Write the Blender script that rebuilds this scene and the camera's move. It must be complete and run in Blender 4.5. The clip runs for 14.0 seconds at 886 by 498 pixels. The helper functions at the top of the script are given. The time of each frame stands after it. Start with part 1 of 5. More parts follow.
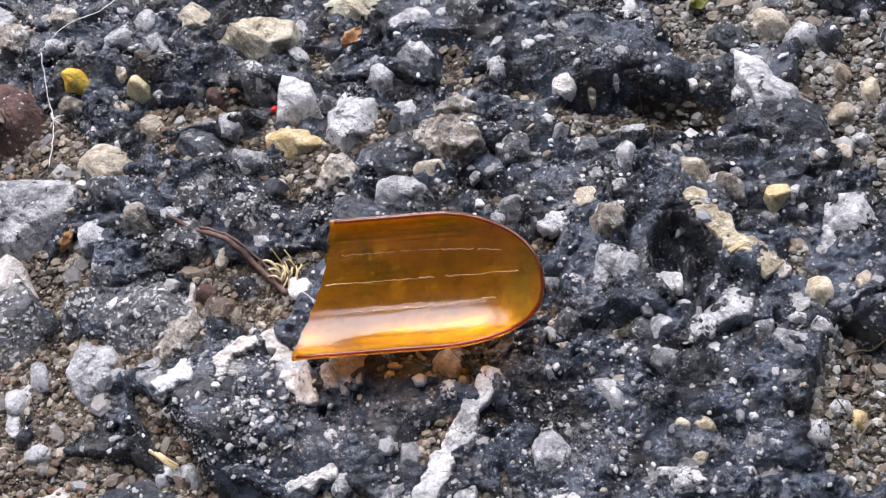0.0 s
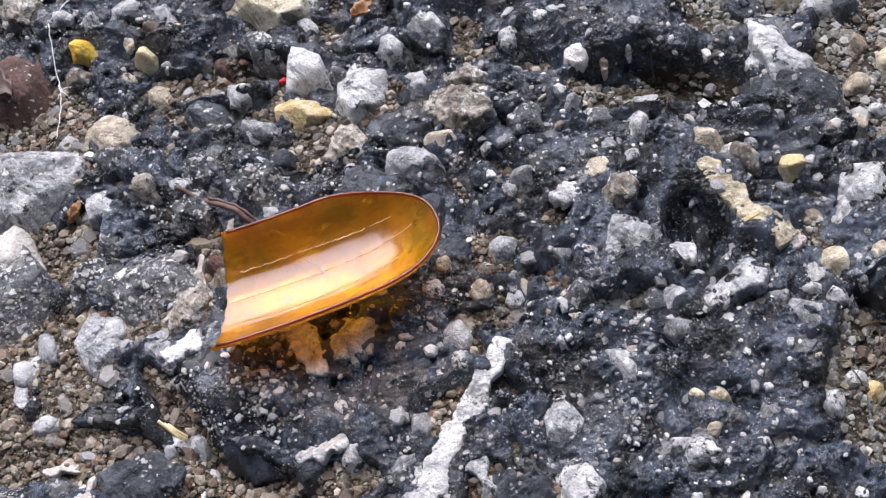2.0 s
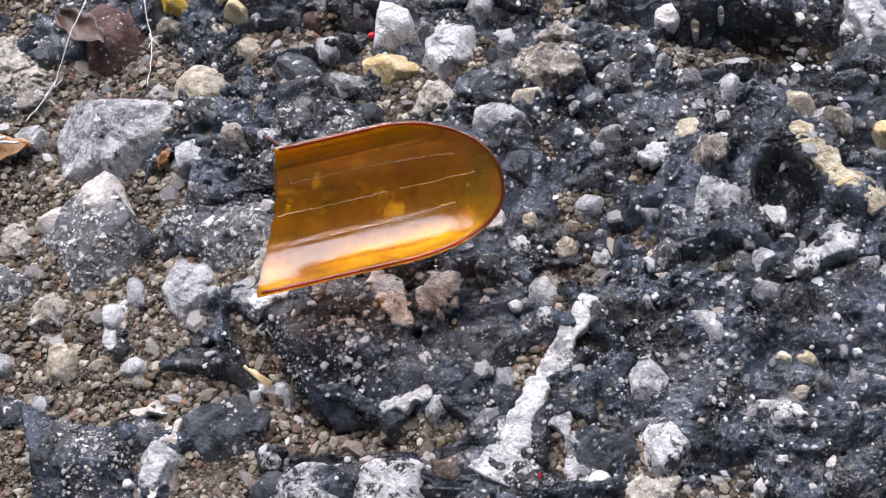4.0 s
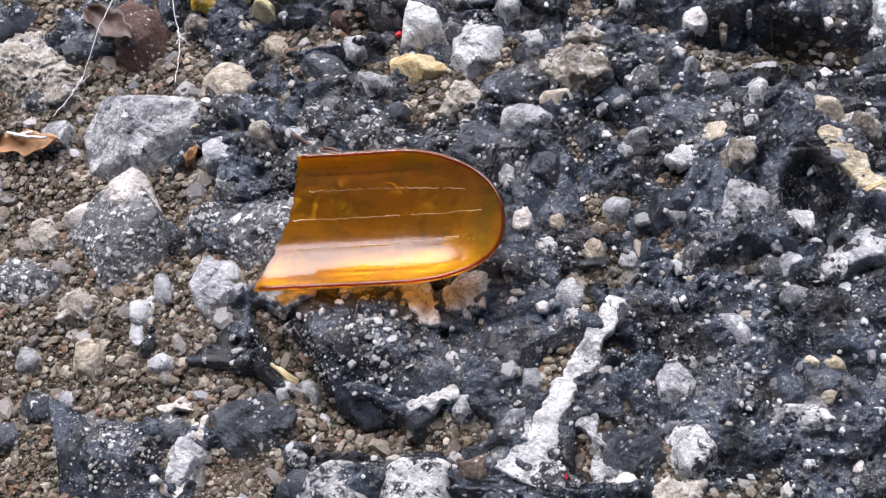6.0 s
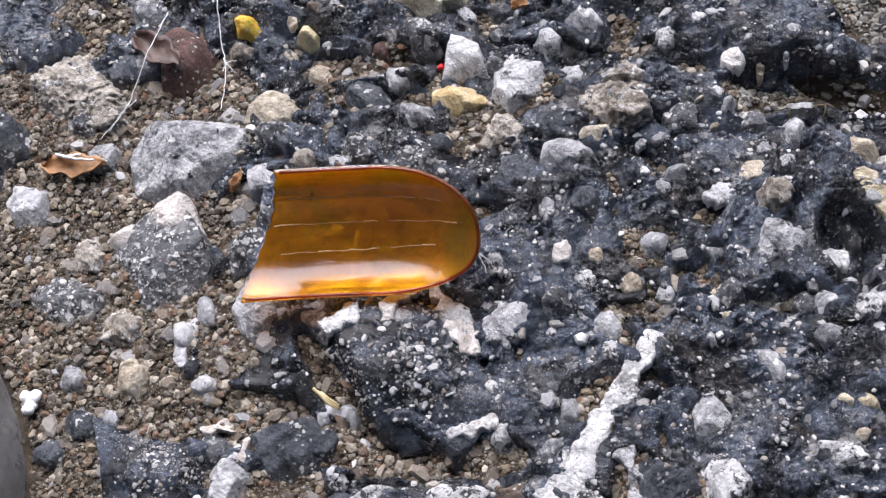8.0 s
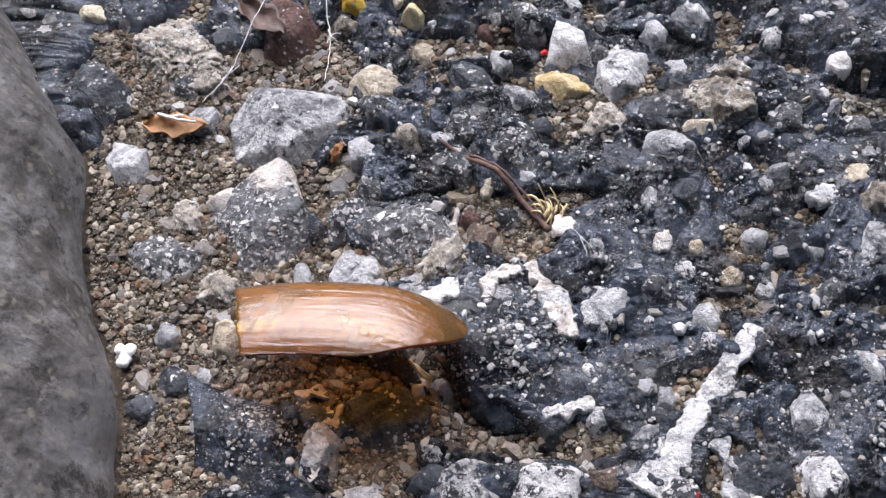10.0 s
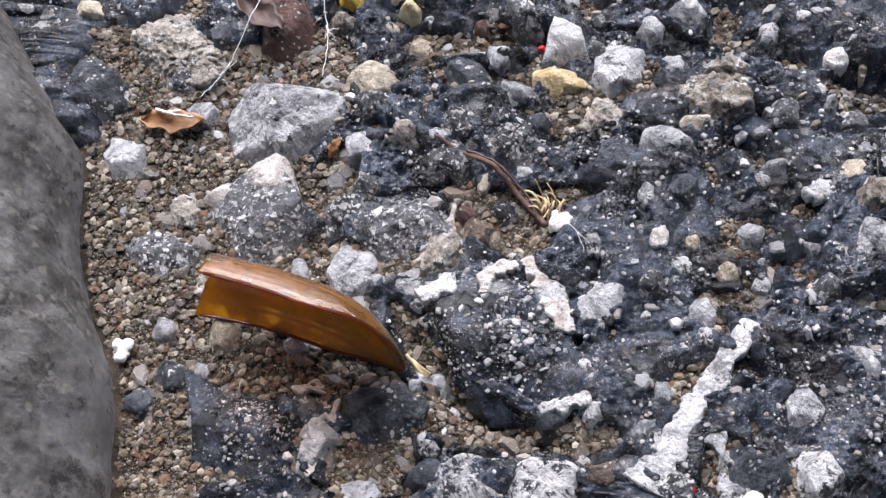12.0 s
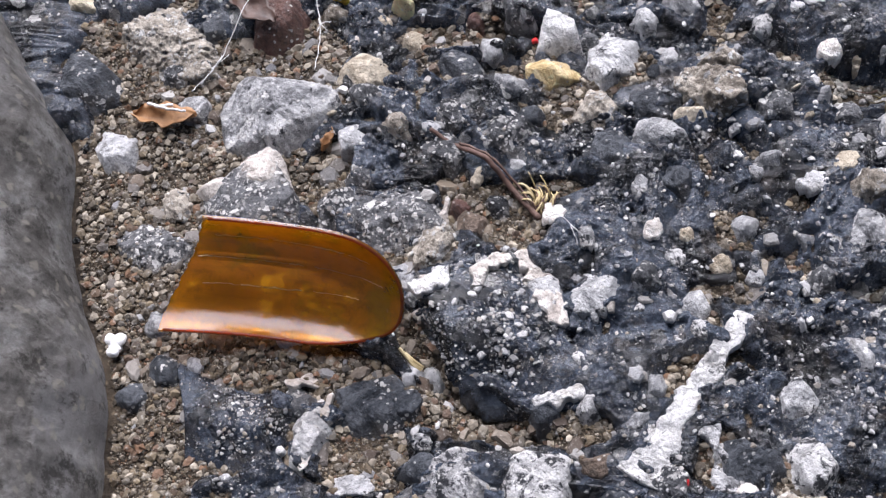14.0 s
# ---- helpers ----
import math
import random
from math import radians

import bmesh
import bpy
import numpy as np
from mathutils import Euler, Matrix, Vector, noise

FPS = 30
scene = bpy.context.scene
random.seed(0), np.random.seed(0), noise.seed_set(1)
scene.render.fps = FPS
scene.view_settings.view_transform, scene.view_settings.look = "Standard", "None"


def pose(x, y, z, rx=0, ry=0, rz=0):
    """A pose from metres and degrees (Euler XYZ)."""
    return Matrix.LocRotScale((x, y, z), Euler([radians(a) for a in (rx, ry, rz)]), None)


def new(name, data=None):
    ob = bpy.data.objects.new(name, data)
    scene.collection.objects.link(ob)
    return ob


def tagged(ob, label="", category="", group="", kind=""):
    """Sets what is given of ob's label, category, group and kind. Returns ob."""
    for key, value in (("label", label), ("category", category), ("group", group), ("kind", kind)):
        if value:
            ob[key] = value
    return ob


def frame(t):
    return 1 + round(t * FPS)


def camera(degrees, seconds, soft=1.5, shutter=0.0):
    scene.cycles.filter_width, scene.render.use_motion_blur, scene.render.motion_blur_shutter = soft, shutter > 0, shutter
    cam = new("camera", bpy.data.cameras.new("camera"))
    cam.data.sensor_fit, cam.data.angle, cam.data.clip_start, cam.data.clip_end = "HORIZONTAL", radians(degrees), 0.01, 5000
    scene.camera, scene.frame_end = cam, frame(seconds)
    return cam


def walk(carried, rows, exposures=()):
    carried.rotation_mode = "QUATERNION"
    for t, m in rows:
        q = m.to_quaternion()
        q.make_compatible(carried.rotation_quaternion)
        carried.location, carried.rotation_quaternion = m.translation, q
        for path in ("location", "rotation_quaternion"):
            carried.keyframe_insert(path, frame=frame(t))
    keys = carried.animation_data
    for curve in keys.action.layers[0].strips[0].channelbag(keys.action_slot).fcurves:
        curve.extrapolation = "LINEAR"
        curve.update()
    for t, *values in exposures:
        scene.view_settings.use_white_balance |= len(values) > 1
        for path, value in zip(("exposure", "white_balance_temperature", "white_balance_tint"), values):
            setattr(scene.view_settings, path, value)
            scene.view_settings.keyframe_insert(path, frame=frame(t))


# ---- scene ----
# The camera hangs a hand's width over the broken asphalt and looks down at it.
cam = camera(40.1, 14.0, soft=1.3)
METRES, EYE, TILT, LEAN, TURN = 0.0244, 0.0845, -60.8, 6, 0.0
ROWS = [
    (0.0, 0.0, 0.0, 0.0, 0.0, 0.0, -0.0),
    (0.5, -0.0075, -0.0106, -0.001, 0.03, 0.16, -0.14),
    (1.0, -0.0113, 0.002, -0.0069, -0.04, 0.08, -0.22),
    (1.5, -0.0501, 0.0041, -0.0454, 0.28, 0.22, -0.86),
    (2.0, -0.0199, 0.0349, -0.0682, 0.23, -0.39, -0.03),
    (2.5, -0.1253, -0.0104, -0.1081, 1.45, -1.2, -1.07),
    (3.0, -0.1124, 0.0026, -0.1265, 2.37, -1.3, -1.38),
    (5.5, -0.2045, 0.0359, -0.1382, 2.74, -2.0, -2.38),
    (6.0, -0.2132, 0.0125, -0.13, 2.75, -1.7, -2.48),
    (6.5, -0.2211, -0.011, -0.1264, 2.73, -1.34, -2.57),
    (7.0, -0.2368, -0.0363, -0.1222, 2.73, -1.14, -2.71),
    (7.5, -0.282, -0.0566, -0.1136, 2.77, -0.84, -3.26),
    (8.0, -0.3332, -0.0687, -0.1077, 2.93, -0.69, -3.82),
    (8.5, -0.4637, -0.0729, -0.1533, 3.02, -0.55, -5.57),
    (11.0, -0.635, -0.1096, -0.2299, 3.42, -0.46, -7.79),
    (11.5, -0.6121, -0.1031, -0.2301, 3.5, -0.63, -7.69),
    (12.0, -0.6153, -0.1102, -0.2329, 3.36, -0.58, -7.69),
    (12.5, -0.607, -0.1057, -0.2342, 3.28, -0.66, -7.61),
    (13.0, -0.5975, -0.1025, -0.2332, 3.22, -0.69, -7.53),
    (13.5, -0.6061, -0.096, -0.2402, 3.2, -0.75, -7.5),
    (14.0, -0.5975, -0.0971, -0.2348, 3.29, -0.83, -7.46),
]
walk(cam, [(t, pose(0, 0, EYE, TILT, LEAN, TURN) @ pose(METRES * x, METRES * y, METRES * z, 90 + pitch, roll, yaw)) for t, x, y, z, yaw, pitch, roll in ROWS],
     exposures=((0.0, 1.28, 6050, 17), (14.0, 1.28, 6050, 17)))

# ---- light: bright overcast sky, brightest over the far side ----
SUN_UP, SUN_ROUND = 50.0, -14.0
world = bpy.data.worlds.new("sky")
scene.world = world
world.use_nodes = True
sky = world.node_tree.nodes.new("ShaderNodeTexSky")
sky.sky_type, sky.sun_disc = "NISHITA", False
sky.sun_elevation, sky.sun_rotation = radians(SUN_UP), radians(SUN_ROUND)
sky.air_density, sky.dust_density = 1.0, 2.5
world.node_tree.links.new(sky.outputs[0], world.node_tree.nodes["Background"].inputs[0])
world.node_tree.nodes["Background"].inputs[1].default_value = 0.018
sun = new("sun", bpy.data.lights.new("sun", "SUN"))
sun.data.energy, sun.data.angle, sun.data.color = 3.5, radians(66), (1.0, 0.965, 0.935)
sun.matrix_world = pose(0, 0, 1, SUN_UP - 90, 0, -SUN_ROUND)

MM = 0.001


# ---- materials ----
class Mat:
    """A node material with a few short ways to wire it."""

    def __init__(self, name):
        self.m = bpy.data.materials.new(name)
        self.m.use_nodes = True
        self.nodes, self.links = self.m.node_tree.nodes, self.m.node_tree.links
        self.bsdf, self.out = self.nodes["Principled BSDF"], self.nodes["Material Output"]
        self.at = self.nodes.new("ShaderNodeTexCoord").outputs["Object"]

    def put(self, socket, value):
        if isinstance(value, bpy.types.NodeSocket):
            self.links.new(value, socket)
        else:
            socket.default_value = (*value, 1) if isinstance(value, tuple) and len(value) == 3 and socket.type == "RGBA" else value

    def noise(self, scale, detail=4.0, rough=0.6, warp=0.0, where=None):
        n = self.nodes.new("ShaderNodeTexNoise")
        self.put(n.inputs["Vector"], where or self.at)
        for key, value in (("Scale", scale), ("Detail", detail), ("Roughness", rough), ("Distortion", warp)):
            n.inputs[key].default_value = value
        return n.outputs["Fac"]

    def warped(self, scale, much):
        """Coordinates shaken by noise, so that edges run ragged."""
        n, add = self.nodes.new("ShaderNodeTexNoise"), self.nodes.new("ShaderNodeVectorMath")
        self.put(n.inputs["Vector"], self.at)
        n.inputs["Scale"].default_value, n.inputs["Detail"].default_value = scale, 4
        add.operation = "MULTIPLY_ADD"
        self.put(add.inputs[0], n.outputs["Color"])
        add.inputs[1].default_value = (much, much, much)
        self.put(add.inputs[2], self.at)
        return add.outputs[0]

    def cells(self, scale, feature="F1", out="Distance", where=None):
        n = self.nodes.new("ShaderNodeTexVoronoi")
        n.feature = feature
        self.put(n.inputs["Vector"], where or self.at)
        n.inputs["Scale"].default_value = scale
        return n.outputs[out]

    def step(self, value, low, high, flip=False):
        n = self.nodes.new("ShaderNodeMapRange")
        self.put(n.inputs["Value"], value)
        n.inputs["From Min"].default_value, n.inputs["From Max"].default_value = low, high
        n.inputs["To Min"].default_value, n.inputs["To Max"].default_value = (1, 0) if flip else (0, 1)
        return n.outputs[0]

    def calc(self, how, a, b):
        n = self.nodes.new("ShaderNodeMath")
        n.operation = how
        self.put(n.inputs[0], a)
        self.put(n.inputs[1], b)
        return n.outputs[0]

    def mix(self, fac, a, b):
        n = self.nodes.new("ShaderNodeMix")
        n.data_type = "RGBA"
        self.put(n.inputs[0], fac)
        self.put(n.inputs[6], a)
        self.put(n.inputs[7], b)
        return n.outputs[2]

    def chance(self):
        return self.nodes.new("ShaderNodeObjectInfo").outputs["Random"]

    def island(self):
        return self.nodes.new("ShaderNodeNewGeometry").outputs["Random Per Island"]

    def ramp(self, fac, *stops):
        n = self.nodes.new("ShaderNodeValToRGB")
        self.put(n.inputs[0], fac)
        while len(n.color_ramp.elements) < len(stops):
            n.color_ramp.elements.new(0.5)
        for e, (place, colour) in zip(n.color_ramp.elements, stops):
            e.position, e.color = place, (*colour, 1)
        return n.outputs[0]

    def bump(self, height, distance, strength=1.0, under=None):
        n = self.nodes.new("ShaderNodeBump")
        self.put(n.inputs["Height"], height)
        n.inputs["Distance"].default_value, n.inputs["Strength"].default_value = distance, strength
        if under:
            self.put(n.inputs["Normal"], under)
        return n.outputs[0]

    def finish(self, colour, rough, normal=None, gloss=0.5):
        self.put(self.bsdf.inputs["Base Color"], colour)
        self.put(self.bsdf.inputs["Roughness"], rough)
        self.bsdf.inputs["Specular IOR Level"].default_value = gloss
        if normal:
            self.put(self.bsdf.inputs["Normal"], normal)
        return self.m


def tar_material():
    m = Mat("bitumen")
    # bitumen's own black; the pale blue-grey end paints sky sheen into the colour
    sheen_film = m.ramp(m.noise(170, 6, 0.65, 0.5), (0.38, (0.003, 0.004, 0.006)), (0.46, (0.019, 0.025, 0.037)), (0.57, (0.096, 0.121, 0.168)))
    dust = m.calc("MULTIPLY", m.step(m.noise(260, 6, 0.7), 0.52, 0.62), m.step(m.noise(1700, 6, 0.8), 0.48, 0.54))
    c = m.mix(m.calc("MULTIPLY", dust, 0.75), sheen_film, (0.19, 0.195, 0.205))
    small = m.warped(2600, 0.0006)
    tint = m.nodes.new("ShaderNodeSeparateColor")
    m.put(tint.inputs[0], m.cells(1050, "F1", "Color", small))
    specks = m.calc("MULTIPLY", m.step(m.cells(1050, "F1", "Distance", small), 0.27, 0.31, True), m.step(tint.outputs[0], 0.66, 0.67))
    specks = m.calc("MULTIPLY", specks, m.step(m.noise(260, 3), 0.46, 0.52))
    c = m.mix(specks, c, m.ramp(tint.outputs[1], (0.2, (0.14, 0.145, 0.15)), (0.8, (0.66, 0.65, 0.64))))
    fine = m.calc("MULTIPLY", m.step(m.noise(3300, 4, 0.75, 0.5), 0.58, 0.63), m.step(m.noise(330, 4, 0.7), 0.48, 0.56))
    c = m.mix(fine, c, (0.52, 0.52, 0.52))
    ragged = m.warped(800, 0.0018)
    tone = m.nodes.new("ShaderNodeSeparateColor")
    m.put(tone.inputs[0], m.cells(400, "F1", "Color", ragged))
    flush = m.calc("MULTIPLY", m.step(m.cells(400, "F1", "Distance", ragged), 0.31, 0.33, True), m.step(tone.outputs[0], 0.66, 0.67))
    face = m.ramp(m.calc("ADD", m.calc("MULTIPLY", tone.outputs[1], 0.6), m.calc("MULTIPLY", m.noise(1500, 6, 0.8), 0.5)), (0.25, (0.07, 0.073, 0.08)), (0.55, (0.26, 0.262, 0.27)), (0.8, (0.62, 0.61, 0.6)))
    c = m.mix(flush, c, face)
    earth = m.step(m.noise(190, 6, 0.7), 0.57, 0.63)
    c = m.mix(m.calc("MULTIPLY", earth, 0.5), c, (0.085, 0.066, 0.048))
    rough = m.calc("ADD", m.calc("MULTIPLY", m.noise(500, 4), 0.4), 0.0)
    n = m.bump(m.noise(800, 6, 0.7, 1.0), 0.0028, 1.0)
    n = m.bump(m.noise(2300, 4, 0.7, 0.6), 0.0024, 1.0, n)
    return m.finish(c, rough, n, 1.0)


def stone_material(name, dark, light, stain, stain_share=0.5, tar=0.3, rough=0.75, grain=1500, vein=0.0, clean=0.6, salt=0.0):
    """Mottled stone with stains, tar flecks and small pale grains; dark to light is its own colour."""
    m = Mat(name)
    shift = m.calc("MULTIPLY", m.chance(), 0.14)
    patch = m.calc("ADD", m.calc("SUBTRACT", m.noise(300, 9, 0.74, 1.0), 0.07), shift)
    middle = tuple(0.5 * (a + b) for a, b in zip(dark, light))
    base = m.ramp(patch, (0.33, tuple(0.45 * v for v in dark)), (0.41, dark), (0.47, middle), (0.53, light), (0.64, tuple(min(0.82, 1.3 * v) for v in light)))
    base = m.mix(m.calc("MULTIPLY", m.step(m.noise(230, 7, 0.74), 0.60 - 0.14 * stain_share, 0.64), 0.7), base, stain)
    dirt = m.calc("MULTIPLY", m.step(m.noise(170, 8, 0.72), 0.54, 0.62), 0.6 * (1 - clean))
    base = m.mix(dirt, base, (0.10, 0.075, 0.05))
    base = m.mix(m.calc("MULTIPLY", m.step(m.noise(grain, 6, 0.8), 0.52, 0.60), 0.75 * (1 - 0.8 * clean)), base, tuple(v * 0.4 for v in dark))
    base = m.mix(m.calc("MULTIPLY", m.step(m.noise(1150, 6, 0.8), 0.56, 0.61), 0.6), base, tuple(min(0.85, v * 1.35) for v in light))
    if vein:
        v = m.step(m.cells(150, "DISTANCE_TO_EDGE", "Distance", m.warped(500, 0.001)), 0.0, 0.035, True)
        base = m.mix(m.calc("MULTIPLY", m.calc("MULTIPLY", v, vein), m.step(m.noise(400, 4), 0.4, 0.6)), base, (0.72, 0.72, 0.70))
    fleck = m.calc("MULTIPLY", m.step(m.noise(700, 8, 0.8, 0.4), 0.62 - 0.18 * tar, 0.65 - 0.18 * tar), min(1.0, 0.7 + tar))
    base = m.mix(fleck, base, (0.020, 0.022, 0.028))
    dots = m.calc("MULTIPLY", m.step(m.cells(2300), 0.17, 0.22, True), m.step(m.noise(350, 3), 0.48, 0.56))
    base = m.mix(m.calc("MULTIPLY", dots, 0.7 * (1 - 0.5 * clean)), base, (0.05, 0.048, 0.046))
    pale = m.calc("MULTIPLY", m.step(m.cells(1500, "F1", "Distance", m.warped(2500, 0.0004)), 0.20, 0.25, True), m.step(m.noise(420, 2), 0.48, 0.54))
    base = m.mix(m.calc("MULTIPLY", pale, 0.85), base, (0.66, 0.65, 0.62))
    if salt:
        near = m.warped(1300, 0.0016)
        tint = m.nodes.new("ShaderNodeSeparateColor")
        m.put(tint.inputs[0], m.cells(1000, "F1", "Color", near))
        crumb = m.calc("MULTIPLY", m.step(m.cells(1000, "F1", "Distance", near), 0.33, 0.37, True), m.step(m.calc("ADD", tint.outputs[0], m.calc("MULTIPLY", m.noise(240, 4, 0.7), 1.2)), 1.6 - salt, 1.63 - salt))
        base = m.mix(crumb, base, m.ramp(tint.outputs[1], (0.12, (0.10, 0.10, 0.105)), (0.32, (0.34, 0.335, 0.33)), (0.62, (0.78, 0.77, 0.75))))
        crumb = m.calc("MULTIPLY", m.step(m.cells(2100, "F1", "Distance", near), 0.30, 0.36, True), m.step(m.noise(600, 3), 0.62 - 0.25 * salt, 0.66 - 0.25 * salt))
        base = m.mix(crumb, base, (0.55, 0.545, 0.53))
    n = m.bump(m.noise(560, 8, 0.76, 0.4), 0.0016, 0.9 - 0.4 * clean)
    n = m.bump(m.noise(3600, 3, 0.6), 0.0003, 0.8, n)
    return m.finish(base, m.calc("ADD", m.calc("MULTIPLY", m.noise(800, 2), 0.3), rough - 0.2), n, 0.45)


def grain_material(name, *colours, rough=0.7):
    """Loose grains and chips, each its own colour out of a run of colours."""
    m = Mat(name)
    stops = [((k + 0.5) / len(colours), c) for k, c in enumerate(colours)]
    c = m.ramp(m.island() if name.endswith("mix") else m.chance(), *stops)
    c = m.mix(m.calc("MULTIPLY", m.step(m.noise(900, 5, 0.7), 0.45, 0.7), 0.6), c, (0.07, 0.055, 0.04))
    c = m.mix(m.calc("MULTIPLY", m.step(m.noise(2400, 3, 0.7), 0.55, 0.7), 0.4), c, (0.6, 0.58, 0.54))
    return m.finish(c, rough, m.bump(m.noise(2200, 5, 0.7), 0.0004, 0.5), 0.4)


def soil_material():
    m = Mat("soil")
    c = m.ramp(m.noise(260, 7, 0.7), (0.3, (0.016, 0.012, 0.009)), (0.5, (0.05, 0.038, 0.026)), (0.72, (0.12, 0.092, 0.062)))
    c = m.mix(m.calc("MULTIPLY", m.step(m.cells(1300), 0.15, 0.3, True), 0.6), c, (0.24, 0.19, 0.13))
    n = m.bump(m.noise(1300, 6, 0.7), 0.0012, 0.8)
    return m.finish(c, 0.85, n, 0.3)


def kerb_material():
    m = Mat("weathered_concrete")
    c = m.ramp(m.noise(190, 9, 0.8), (0.36, (0.075, 0.068, 0.06)), (0.50, (0.20, 0.19, 0.178)), (0.64, (0.42, 0.415, 0.405)))
    streak = m.nodes.new("ShaderNodeMapping")
    streak.inputs["Rotation"].default_value = (0, 0, radians(28))
    streak.inputs["Scale"].default_value = (1, 0.25, 1)
    m.put(streak.inputs["Vector"], m.at)
    c = m.mix(m.calc("MULTIPLY", m.step(m.noise(120, 5, 0.6, 0.0, streak.outputs[0]), 0.52, 0.64), 0.7), c, (0.36, 0.355, 0.36))
    c = m.mix(m.calc("MULTIPLY", m.step(m.noise(420, 5, 0.75), 0.54, 0.62), 0.75), c, (0.045, 0.04, 0.034))
    c = m.mix(m.calc("MULTIPLY", m.step(m.cells(620, "F1", "Distance", m.warped(900, 0.0012)), 0.16, 0.28, True), 0.6), c, (0.44, 0.41, 0.35))
    return m.finish(c, 0.7, m.bump(m.noise(900, 8, 0.8), 0.0026, 1.0), 0.4)


def amber_material(name, through_colour, body, clear=0.4, rough=0.16, ior=1.6, fibre=0.00012):
    """Thin horn: lets tinted light through, scatters some of it, with a polished skin over fine fibres."""
    m = Mat(name)
    along, across = m.nodes.new("ShaderNodeMapping"), m.nodes.new("ShaderNodeMapping")
    along.inputs["Scale"].default_value, across.inputs["Scale"].default_value = (0.10, 1, 1), (1, 0.3, 1)
    m.put(along.inputs["Vector"], m.at)
    m.put(across.inputs["Vector"], m.at)
    grain = m.noise(1500, 5, 0.65, 0.0, along.outputs[0])
    cloud = m.noise(210, 6, 0.62, 0.6)
    col = m.ramp(cloud, (0.34, tuple(0.66 * v for v in body)), (0.46, tuple(0.92 * v for v in body)), (0.56, body), (0.66, (min(1.0, 1.1 * body[0]), 1.3 * body[1], 2.0 * body[2])))
    col = m.mix(m.calc("MULTIPLY", m.step(m.noise(620, 6, 0.7, 0.4), 0.54, 0.64), 0.4), col, tuple(0.35 * v for v in body))
    col = m.mix(m.calc("MULTIPLY", m.step(grain, 0.52, 0.68), 0.35), col, tuple(0.5 * v for v in body))
    diffuse, trans = m.nodes.new("ShaderNodeBsdfDiffuse"), m.nodes.new("ShaderNodeBsdfTranslucent")
    clear_node, gloss = m.nodes.new("ShaderNodeBsdfTransparent"), m.nodes.new("ShaderNodeBsdfGlossy")
    m.put(diffuse.inputs["Color"], col)
    m.put(trans.inputs["Color"], col)
    m.put(clear_node.inputs["Color"], through_colour)
    m.put(gloss.inputs["Roughness"], m.calc("ADD", m.calc("MULTIPLY", m.noise(500, 4), 0.2), rough - 0.1))
    normal = m.bump(m.noise(420, 4, 0.6, 0.0, across.outputs[0]), 0.0006, 0.22, m.bump(grain, fibre, 0.5))
    m.put(gloss.inputs["Normal"], normal)
    first, second, third = (m.nodes.new("ShaderNodeMixShader") for _ in range(3))
    first.inputs[0].default_value = 0.86
    m.links.new(diffuse.outputs[0], first.inputs[1])
    m.links.new(trans.outputs[0], first.inputs[2])
    m.put(second.inputs[0], m.calc("MULTIPLY", m.step(cloud, 0.25, 0.62), 1.4 * clear))
    m.links.new(first.outputs[0], second.inputs[1])
    m.links.new(clear_node.outputs[0], second.inputs[2])
    fresnel = m.nodes.new("ShaderNodeFresnel")
    fresnel.inputs["IOR"].default_value = ior
    m.put(third.inputs[0], fresnel.outputs[0])
    m.links.new(second.outputs[0], third.inputs[1])
    m.links.new(gloss.outputs[0], third.inputs[2])
    m.links.new(third.outputs[0], m.out.inputs["Surface"])
    return m.m


def plain_material(name, a, b, rough=0.7, scale=900):
    m = Mat(name)
    c = m.mix(m.step(m.noise(scale, 5, 0.65), 0.35, 0.65), a, b)
    return m.finish(c, rough, m.bump(m.noise(scale * 2, 4), 0.0003, 0.4), 0.4)


